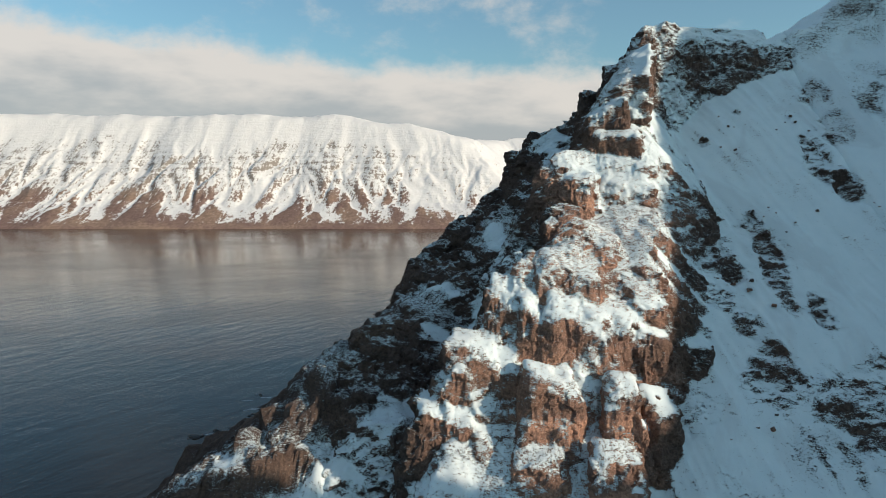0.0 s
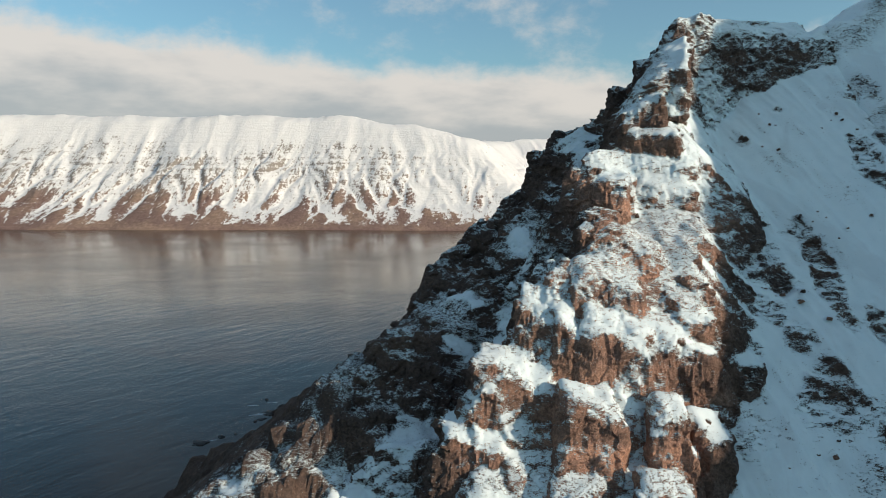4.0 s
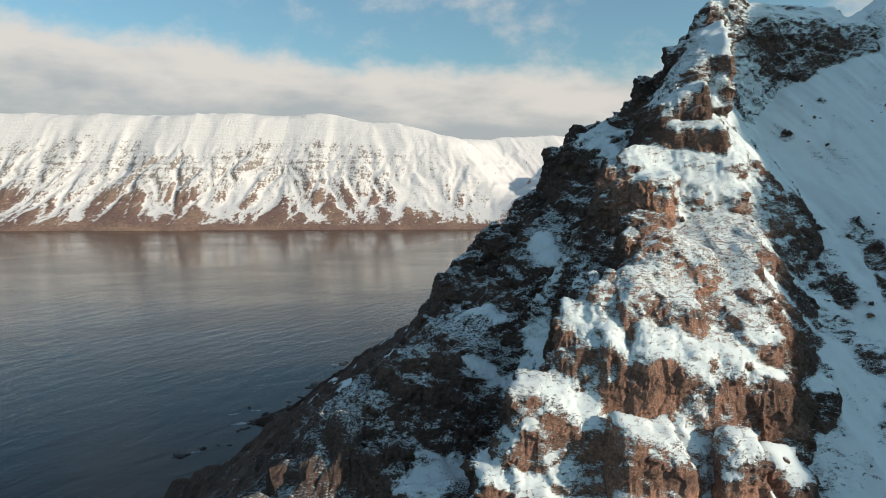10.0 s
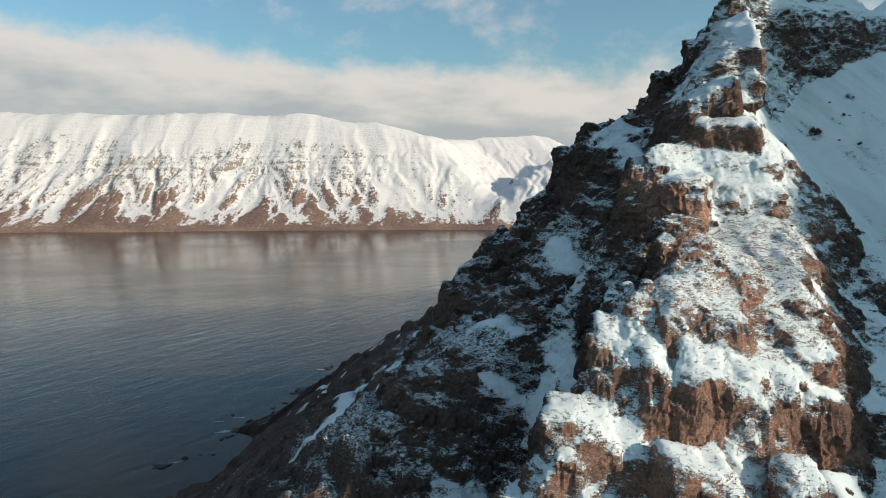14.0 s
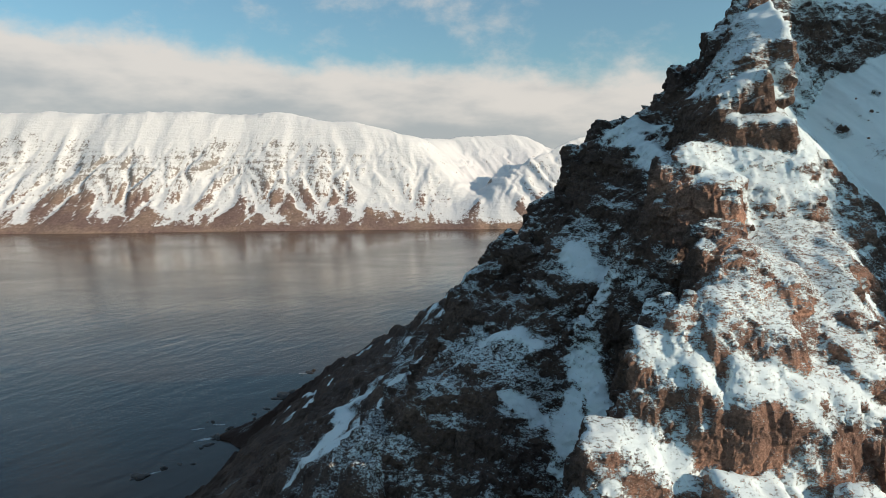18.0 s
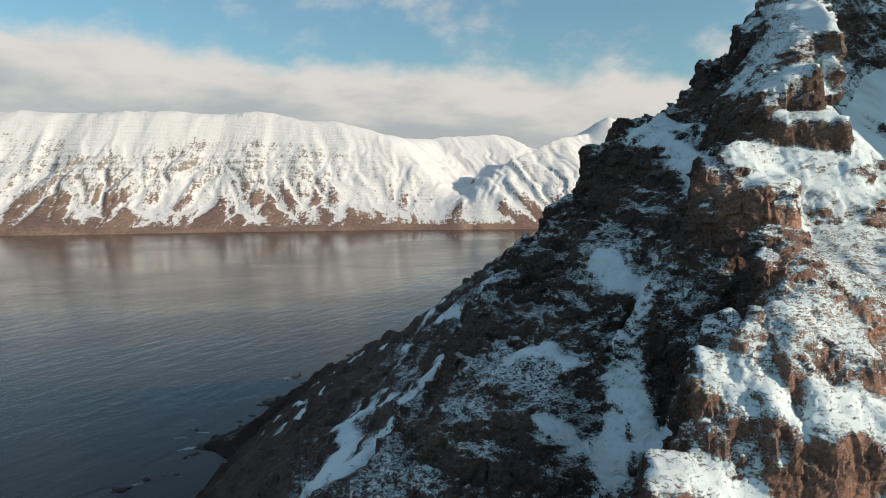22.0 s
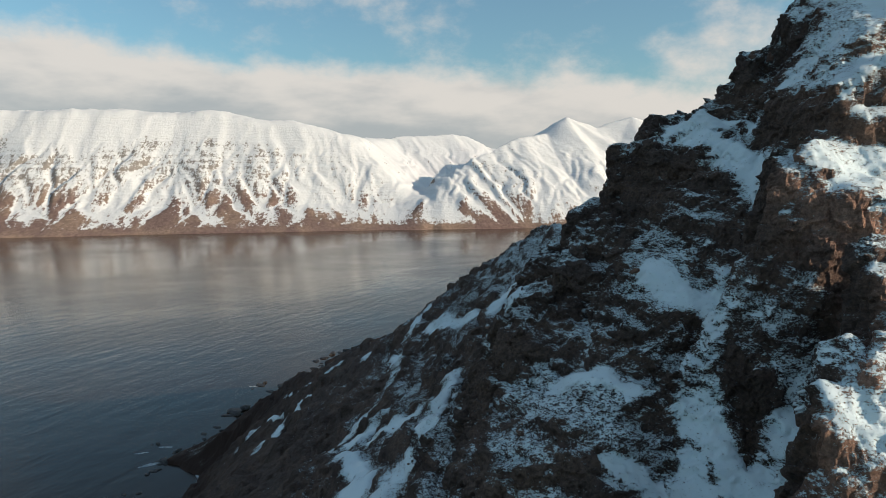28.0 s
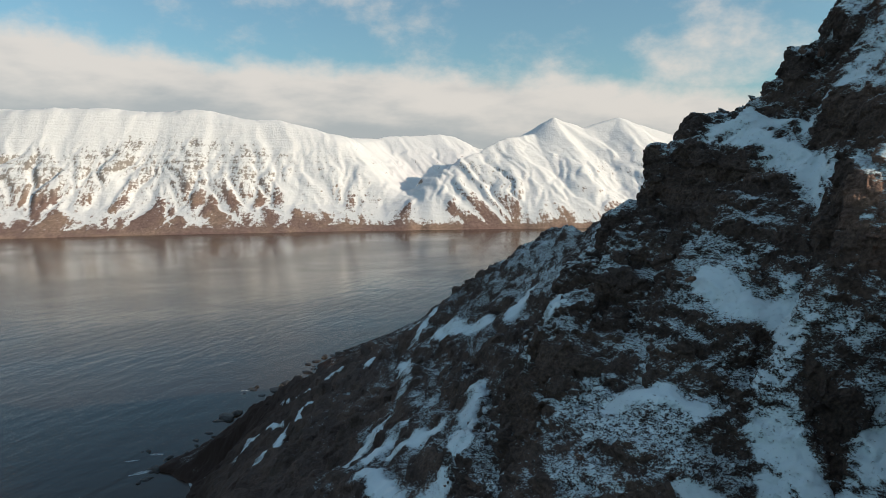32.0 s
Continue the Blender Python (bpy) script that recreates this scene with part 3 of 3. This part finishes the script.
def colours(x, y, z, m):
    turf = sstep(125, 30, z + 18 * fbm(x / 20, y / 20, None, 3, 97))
    # patchy rust and painted sunlight, kept to the rib's lit front
    rust_and_sun = m["sunlit_rim"] * (0.45 + 0.55 * sstep(-0.4, 0.3, fbm(x / 12, y / 12, z / 6, 3, 93))) * (1 - 0.7 * sstep(222, 246, z))
    return turf, rust_and_sun


# the part of the mountain that is built as a solid, with standing walls and overhangs
BOX = ((-32.0, 124.0), (126.0, 262.0), (146.0, 291.0))
STEP = 0.45


def inset(x, y, z):
    """How far a place of the ground lies inside the box."""
    return np.minimum(np.minimum(np.minimum(x - BOX[0][0], BOX[0][1] - x), np.minimum(y - BOX[1][0], BOX[1][1] - y)), z - BOX[2][0] - 4)


def build_ground():
    gx = axis((-560, -240, 20), (-240, -180, 2.5), (-180, -70, 1.5), (-70, 70, 0.7), (70, 115, 1.5), (115, 160, 0.8), (160, 260, 6), (260, 340, 3), (340, 520, 20))
    gy = axis((-400, -60, 15), (-60, 100, 4), (100, 134, 0.8), (134, 254, 1.5), (254, 400, 0.8), (400, 500, 1.4), (500, 780, 2.2), (780, 1020, 3.5), (1020, 1600, 20))
    x, y, z, m = relief(gx, gy)
    dzx, dzy = np.gradient(z, gx, axis=1), np.gradient(z, gy, axis=0)
    ln = np.sqrt(1 + dzx ** 2 + dzy ** 2)
    push = fracture(x, y, z, sstep(0.6, 1.6, np.hypot(dzx, dzy)), m)
    px, py, pz = x - dzx / ln * push, y - dzy / ln * push, z + push / ln
    up = upness(px, py, pz)
    snow = snow_level(px, py, pz, 0.55 * up + 0.45 * soften(up, 2), m["hollow"], m)
    turf, rust_and_sun = colours(x, y, z, m)
    ob = sheet("ground", px, py, pz - 9 * sstep(2, 9, inset(x, y, z)), SNOWY_ROCK, {"snow": snow, "turf": turf, "rust_and_sun": rust_and_sun}, False)
    return tagged(ob, "steep dark basalt mountainside with snow on its ledges", "mountain", kind="structure")


GROUND = build_ground()


def part(name, ob, parent, label=""):
    """Makes ob a part of a thing."""
    ob.parent = parent
    ob.name = name
    return tagged(ob, label) if label else ob


# ---- the rib: a solid of slopes and lava blocks, meshed where it meets the air ----
def add_block(f, axes, block, seed):
    """Unites a leaning, broken wall under a sloping top with the solid f."""
    bx, by, bz, w, h, rise, fall, turn, lean = block
    reach = 0.5 * w + 5
    spans = ((bx - reach, bx + reach), (by - 7 - 0.1 * w, by + 9 + 0.3 * w), (bz - h - 7, bz + 8))
    if turn < -45:
        spans = ((bx - 9, bx + 10 + 0.3 * w), (by - reach - 2, by + reach + 2), (bz - h - 7, bz + 8 + 0.6 * w))
    cut = tuple(slice(*np.searchsorted(a, span)) for a, span in zip(axes, spans))
    x, y, z = np.meshgrid(*(a[c] for a, c in zip(axes, cut)), indexing="ij")
    x = x + 1.3 * fbm(y / 5, z / 7, x / 5, 2, seed)
    y = y + 1.5 * fbm(x / 4.5, z / 9, y / 5, 2, seed + 5)
    z = z + 0.9 * fbm(x / 5, y / 5, z / 9, 2, seed + 9)
    c, s = math.cos(radians(turn)), math.sin(radians(turn))
    p, q, r = (x - bx) * c + (y - by) * s, (y - by) * c - (x - bx) * s, z - bz
    q = q - 0.10 * p * p / w
    top = (r - rise * q + fall * p) / math.sqrt(1 + rise * rise + fall * fall)
    front = (-q + lean * r) / math.sqrt(1 + lean * lean)
    side = np.abs(p) - 0.5 * w + 0.12 * r
    d = smax(smax(top, front, 2.6), smax(side, q - 4.2 - 0.25 * w, 1.2), 2.0) - 0.35
    d = np.maximum(d, -r - h - 6)
    f[cut] = smin(f[cut], d, 0.8)


def skin(f, axes):
    """The surface f = 0 of a grid of values, one vertex in each cell that it passes: places, outward normals and quads."""
    inside = f < 0
    count = np.zeros(tuple(n - 1 for n in f.shape), np.uint8)
    corners = [(i, j, k) for i in (0, 1) for j in (0, 1) for k in (0, 1)]
    for i, j, k in corners:
        count += inside[i:f.shape[0] - 1 + i, j:f.shape[1] - 1 + j, k:f.shape[2] - 1 + k]
    ci, cj, ck = np.nonzero((count > 0) & (count < 8))
    number = np.full(count.shape, -1, np.int32)
    number[ci, cj, ck] = np.arange(len(ci))
    v = {c: f[ci + c[0], cj + c[1], ck + c[2]] for c in corners}
    place, hits = np.zeros((len(ci), 3)), np.zeros(len(ci))
    for a in corners:
        for n in range(3):
            if a[n]:
                continue
            b = tuple(1 if m == n else a[m] for m in range(3))
            cross = (v[a] < 0) != (v[b] < 0)
            u = np.where(cross, v[a] / np.where(cross, v[a] - v[b], 1), 0)
            at = np.tile(np.array(a, float), (len(ci), 1))
            at[:, n] = u
            place += at * cross[:, None]
            hits += cross
    place = place / hits[:, None] + np.stack([ci, cj, ck], 1)
    place = np.array([a[0] for a in axes]) + place * STEP
    normal = np.stack([sum(v[c] * (2 * c[n] - 1) for c in corners) for n in range(3)], 1)
    normal /= np.linalg.norm(normal, axis=1)[:, None] + 1e-9
    quads = []
    for n in range(3):
        lo = [slice(1, -1)] * 3
        hi = [slice(1, -1)] * 3
        lo[n], hi[n] = slice(0, -1), slice(1, None)
        flip = inside[tuple(lo)] != inside[tuple(hi)]
        e = np.argwhere(flip) + np.array([0 if m == n else 1 for m in range(3)])
        o, w = [m for m in range(3) if m != n]
        ring = []
        for da, db in ((1, 1), (0, 1), (0, 0), (1, 0)):
            c = e.copy()
            c[:, o] -= da
            c[:, w] -= db
            ring.append(number[c[:, 0], c[:, 1], c[:, 2]])
        ring = np.stack(ring, 1)
        out = inside[e[:, 0], e[:, 1], e[:, 2]] ^ (n == 1)
        ring[~out] = ring[~out][:, ::-1]
        quads.append(ring[(ring >= 0).all(1)])
    return place, normal, np.concatenate(quads)


def mesh_normals(p, quads):
    a = np.cross(p[quads[:, 2]] - p[quads[:, 0]], p[quads[:, 3]] - p[quads[:, 1]])
    n = np.zeros_like(p)
    for k in range(4):
        for m in range(3):
            n[:, m] += np.bincount(quads[:, k], a[:, m], len(p))
    return n / (np.linalg.norm(n, axis=1)[:, None] + 1e-9)


def build_rib():
    axes = [np.arange(a, b, STEP) for a, b in BOX]
    x, y, h, m = relief(axes[0], axes[1])
    h = h - 3 * (1 - sstep(0, 6, inset(x, y, h)))
    slope = soften(np.hypot(*np.gradient(h, STEP)), 1)
    f = ((axes[2][None, None, :] - h.T[:, :, None]) / np.minimum(np.sqrt(1 + slope.T ** 2), 2.5)[:, :, None]).astype(np.float32)
    for k, block in enumerate(LOW_BLOCKS + FRONT_BLOCKS + HIGH_BLOCKS):
        add_block(f, axes, block, 300 + 17 * k)
    p, n, quads = skin(f, axes)
    ix = np.clip(np.rint((p[:, 0] - axes[0][0]) / STEP).astype(int), 0, x.shape[1] - 1)
    iy = np.clip(np.rint((p[:, 1] - axes[1][0]) / STEP).astype(int), 0, x.shape[0] - 1)
    m = {key: value[iy, ix] for key, value in m.items()}
    steep = sstep(0.86, 0.52, n[:, 2])
    m["rocky"] = np.maximum(m["rocky"], 0.9 * sstep(0.62, 0.4, n[:, 2]))
    push = fracture(p[:, 0], p[:, 1], p[:, 2], steep, m)
    p = p + n * push[:, None]
    fine = mesh_normals(p, quads)
    if fine[:, 2].mean() < 0:
        quads, fine = quads[:, ::-1], -fine
    up = 0.5 * fine[:, 2] + 0.5 * n[:, 2]
    px, py, pz = p.T
    snow = snow_level(px, py, pz, up, m["hollow"], m)
    turf, rust_and_sun = colours(px, py, pz, m)
    ob = surface("rib", p, quads, SNOWY_ROCK, {"snow": snow, "turf": turf, "rust_and_sun": rust_and_sun}, False)
    return part("rib", ob, GROUND, "stepped rib of rusty lava blocks capped with snow")


RIB = build_rib()


# ---- the sea ----
def build_sea():
    gx, gy = axis((-9000, 9000, 600)), axis((-6000, 9000, 600))
    x, y = np.meshgrid(gx, gy)
    ob = sheet("water", x, y, x * 0, SEA)
    return tagged(ob, "dark grey rippled fjord water", "sea", kind="structure")


build_sea()


# ---- the far shore ----
PEAKS = [(400, 2960, 40), (470, 3180, 150), (650, 3330, 292), (1000, 3550, 428), (1160, 3660, 450), (1310, 3760, 548), (1475, 3750, 488), (1720, 3800, 553), (2030, 3760, 452), (2600, 3700, 420)]
HEAD = [(100, 4250, 420), (450, 4420, 470), (800, 4480, 488), (900, 4480, 470), (1080, 4400, 380), (1300, 4100, 420)]


def build_far_shore():
    gx, gy = axis((-3000, -2200, 20), (-2200, 1900, 9), (1900, 2800, 20)), axis((2740, 3500, 7), (3500, 4700, 14))
    x, y = np.meshgrid(gx, gy)
    shore = 2945 + 45 * fbm(x / 420, x * 0 + 3, None, 4, 71) + np.where(x > 420, -0.25 * (x - 420) + 0.00012 * (x - 420) ** 2, 0)
    top = 548 - 58 * sstep(-620, -200, x) - 62 * sstep(-200, 150, x) - 10 * sstep(100, 400, x) + 20 * fbm(x / 200, y / 240, None, 5, 73, 0.62)
    inland = y - shore
    wall = np.where(inland < 250, 0.42 * inland, 105 + 0.78 * (inland - 250))
    wall = np.minimum(wall, 560 + 0.1 * inland)
    east = 0.62 * (420 + 0.42 * (y - 2990) - x) + 60
    plateau = smin(smin(wall, top + 0.02 * inland, 50), east, 60)
    peaks = smin(ridge(x, y, PEAKS, 0.56), 4 + 0.7 * np.maximum(inland, -20), 30)
    head = ridge(x, y, HEAD, 0.55)
    z = smax(smax(plateau, peaks, 30), head, 30)
    z = smax(z, np.minimum(0.12 * inland, 12 + 0.06 * inland), 12)
    # gullies run down the wall and hold snow; between them stand bare facets that narrow upwards
    mid = sstep(20, 150, z) * (1 - 0.9 * sstep(230, 430, z))
    wx = x + 60 * fbm(x / 220, y / 160, None, 4, 83)
    lane = fbm((wx + 0.30 * (y - 3000)) / 96, y / 1200, None, 3, 85, 0.45)
    lane_b = fbm((wx - 0.36 * (y - 3000)) / 120 + 9, y / 1200, None, 3, 86, 0.45)
    facet = np.minimum(np.abs(lane), np.abs(lane_b))
    line = 1 - np.clip(facet * 10, 0, 1)
    thin = 1 - np.clip(np.abs(fbm(wx / 34 + 3, y / 500, None, 2, 95, 0.4)) * 6, 0, 1)
    z = z - mid * (6 * line + 4 * thin) + mid * 13 * sstep(0.02, 0.45, facet) + mid * 3 * ridged(x / 40, y / 60, z / 60, 3, 87)
    spur = ridged((wx + 0.25 * (y - 3000)) / 170, y / 900, None, 3, 91)
    z = z + 17 * (spur - 0.3) * sstep(60, 200, z) * (1 - 0.75 * sstep(360, 520, z))
    w = z + 7 * fbm(x / 200, y / 200, None, 3, 89)
    fr = w / 30 - np.floor(w / 30)
    z = z + 30 * (np.where(fr < 0.6, fr * 0.6, 0.36 + (fr - 0.6) * 1.6) - fr) * 0.22 * (1 - 0.9 * sstep(-100, 200, x)) * sstep(180, 280, z) * (1 - 0.8 * sstep(420, 520, z))
    z = np.where(inland < 12, np.minimum(z, inland * 0.6), z)
    z = np.maximum(z, -25)
    up = upness(x, y, z)
    east_side = sstep(100, 520, x)
    snow_line = 82 + 122 * sstep(0.03, 0.32, facet) + 60 * fbm(x / 300, y / 300, None, 3, 99) - 85 * east_side
    snow = 0.5 + (z - snow_line) / 240
    snow = np.minimum(snow, 0.70 + 0.5 * sstep(340, 500, z + 90 * fbm(x / 260, y / 300, None, 3, 103)) + 0.15 * sstep(-300, 150, x) - 0.16 * sstep(0.08, 0.3, facet))
    snow = snow + sstep(15, 60, z) * sstep(330, 120, z) * (0.5 * sstep(0.55, 0.95, line) + 0.32 * sstep(0.6, 0.95, thin))
    snow = snow + 1.3 * (up - 0.78) - 0.6 * sstep(26, 5, z)
    ob = sheet("backdrop", x, y, z, FAR_SNOW, {"snow": snow})
    return tagged(ob, "flat-topped snowy mountains with brown lower slopes across the fjord", "mountain range", kind="structure")


build_far_shore()
# ---- rocks: pinnacles on the ridges, boulders on the snow, skerries in the sea ----
def rock_mesh(name, seed, tall=1.0, sides=14, rows=9, mat=None, snowy=True):
    """An angular boulder about 2 m across with its base at z = 0."""
    tt, uu = np.meshgrid(np.linspace(0, 2 * math.pi, sides + 1), np.linspace(0, 1, rows))
    ph = uu * math.pi * 0.5
    cx, cy = np.cos(tt), np.sin(tt)
    wide = np.cos(ph) ** (0.8 if tall < 1.3 else 1.25)
    px, py, pz = wide * cx, wide * cy * 0.85, np.sin(ph) * tall
    pz[0] = -0.5
    j = 1 + 0.34 * blocks(px * 1.3 + seed, py * 1.3, pz * 1.1, seed) + 0.18 * fbm(px * 2.2, py * 2.2 + seed, pz * 2, 2, seed)
    j[:, -1] = j[:, 0]
    px, py = px * j, py * j
    pz = pz * (1 + 0.18 * fbm(px * 2, py * 2, None, 2, seed + 1))
    up = np.abs(upness(px, py, pz))
    up[-1] = up[-2]
    snow = (0.35 + 0.9 * (up - 0.6)) if snowy else px * 0 - 1
    ob = sheet(name, px, py, pz, mat or SNOWY_ROCK, {"snow": snow, "turf": px * 0, "rust_and_sun": px * 0 + 0.4 * (seed % 2)}, False)
    return ob


def ground_height():
    """Heights of the built mountainside, by the highest vertex in each 2 m of plan."""
    tree = {}
    for me in (GROUND.data, RIB.data):
        co = np.empty(len(me.vertices) * 3, np.float32)
        me.vertices.foreach_get("co", co)
        co = co.reshape(-1, 3)
        key = np.floor(co[:, :2] / 2.0).astype(int)
        for a, b, z in zip(key[:, 0].tolist(), key[:, 1].tolist(), co[:, 2].tolist()):
            if z > tree.get((a, b), -1e9):
                tree[(a, b)] = z
    return lambda x, y: tree.get((math.floor(x / 2.0), math.floor(y / 2.0)))


HEIGHT = ground_height()


def build_pinnacles():
    shapes = [rock_mesh("pinnacle", 41 + k, 1.9 + 0.4 * k, 12, 9) for k in range(3)]
    spots = ((50, 238, 1.1), (47.5, 239, 0.8), (53, 236, 0.9), (40, 186.5, 0.7), (43.5, 187.5, 0.6), (27, 252, 0.7), (45, 450, 2.2), (30, 460, 2.0), (10, 472, 2.0), (60, 440, 2.0), (84, 419, 2.2), (-20, 505, 1.6))
    rng = random.Random(5)
    for k, (x, y, size) in enumerate(spots):
        z = HEIGHT(x, y)
        if z is None:
            continue
        me = shapes[k % 3]
        ob = me if k < 3 else new("pinnacle", me.data)
        ob.matrix_world = pose(x, y, z - 1.5 * size, rng.uniform(-9, 9), rng.uniform(-9, 9), rng.uniform(0, 360)) @ Matrix.Diagonal((0.8 * size, 0.8 * size, 0.75 * size, 1))
        part("pinnacle", ob, GROUND)


def build_boulders():
    shapes = [rock_mesh("boulder", 61 + k, 0.8 + 0.15 * k, 10, 6) for k in range(4)]
    rng = random.Random(11)
    made = 0
    while made < 90:
        x, y = rng.uniform(48, 128), rng.uniform(140, 250)
        if rng.random() < 0.35:
            x, y = rng.uniform(-55, 45), rng.uniform(150, 260)
        if noise.noise((x / 14, y / 14, 3.0)) < 0.2:
            continue
        if 50 < x < 84 and y > 188:
            continue
        z = HEIGHT(x, y)
        if z is None or z < 120:
            continue
        size = 0.2 + 0.5 * rng.random() ** 2.5
        ob = shapes[made] if made < 4 else new("boulder", shapes[made % 4].data)
        ob.matrix_world = pose(x, y, z - 0.6 * size, rng.uniform(-25, 25), rng.uniform(-25, 25), rng.uniform(0, 360)) @ Matrix.Diagonal((size * rng.uniform(0.8, 1.5), size, size, 1))
        part("boulder", ob, GROUND)
        made += 1


def wet_rock_material():
    m, t, bsdf, where = material("wet_black_rock")
    grain = noise_node(t, where, 0.7, 6, 0.65)
    t.links.new(mix_node(t, grain, (0.010, 0.009, 0.009), (0.034, 0.029, 0.026)), bsdf.inputs["Base Color"])
    bsdf.inputs["Roughness"].default_value = 0.55
    bump(t, bsdf, grain, 0.8, 0.5)
    return m


def foam_material():
    m, t, bsdf, where = material("sea_foam")
    lace = noise_node(t, where, 0.5, 6, 0.7)
    t.links.new(mix_node(t, step_node(t, lace, 0.40, 0.62), (0.10, 0.13, 0.14), (0.62, 0.66, 0.68)), bsdf.inputs["Base Color"])
    bsdf.inputs["Roughness"].default_value = 0.7
    return m


WET_ROCK, FOAM = wet_rock_material(), foam_material()


def build_skerries():
    shapes = [rock_mesh("sea_rock", 81 + k, 0.5 + 0.2 * k, 14, 7, WET_ROCK, False) for k in range(3)]
    rng = random.Random(21)
    spots = [(-224, 591, 4.5), (-219, 593, 2.5), (-210, 606, 3.2), (-188, 612, 2.2), (-199, 612, 1.8), (-182, 668, 4.5), (-186, 650, 3.2), (-190, 645, 2), (-196, 708, 2.0),
             (-201, 708, 1.4), (-139, 778, 7), (-131, 788, 6), (-145, 772, 4), (-122, 866, 4.5), (-117, 873, 3), (-129, 852, 2.2), (-95, 858, 6), (-86, 877, 6), (-104, 806, 5),
             (-72, 902, 5), (-61, 918, 5), (-61, 954, 4), (-50, 965, 5), (-39, 984, 4.5), (-28, 988, 4), (-20, 1000, 4), (-8, 1012, 4), (-67, 886, 4), (-110, 840, 3), (-118, 800, 4),
             (-150, 740, 3), (-160, 725, 2.5), (-176, 690, 2.5)]
    for k in range(46):
        y = 640 + 360 * rng.random()
        spots.append((float(shore_x(y)) - rng.uniform(-4, 9), y, rng.uniform(1.0, 2.3)))
    for k, (x, y, size) in enumerate(spots):
        for n in range(1 if size < 2.4 else 3):
            ob = shapes[k] if k < 3 and n == 0 else new("sea_rock", shapes[(k + n) % 3].data)
            r = 0 if n == 0 else size * 1.1
            grow = size * (1 if n == 0 else rng.uniform(0.3, 0.6))
            ob.matrix_world = pose(x + rng.uniform(-r, r), y + rng.uniform(-r, r), -0.1, 0, 0, rng.uniform(0, 360)) @ Matrix.Diagonal((grow * rng.uniform(1.0, 1.7), grow, grow * rng.uniform(0.35, 0.75), 1))
            tagged(ob, "low black sea rock awash beside the shore", "sea rock", "skerries along the shore")


def build_surf():
    """Thin lacy patches of foam along the rocks."""
    for k, (x, y, lx, ly, turn) in enumerate(((-147, 630, 3.5, 14, 12), (-192, 664, 9, 2.5, 20), (-205, 690, 6, 1.5, 10), (-128, 862, 6, 1.5, 0), (-214, 598, 5, 1.2, 30), (-188, 700, 7, 1.8, -10))):
        tt, uu = np.meshgrid(np.linspace(0, 2 * math.pi, 40), np.linspace(0.02, 1, 6))
        r = uu * (1 + 0.45 * fbm(np.cos(tt) * 2.5 + k, np.sin(tt) * 2.5, None, 3, 140 + k))
        r[:, -1] = r[:, 0]
        ob = sheet("surf", lx * r * np.cos(tt), ly * r * np.sin(tt), 0.12 - 0.1 * uu, FOAM)
        ob.matrix_world = pose(x, y, 0.05, 0, 0, turn)
        tagged(ob, "thin white surf washing round dark shore rocks", "surf", kind="stuff")


build_pinnacles()
build_boulders()
build_skerries()
build_surf()
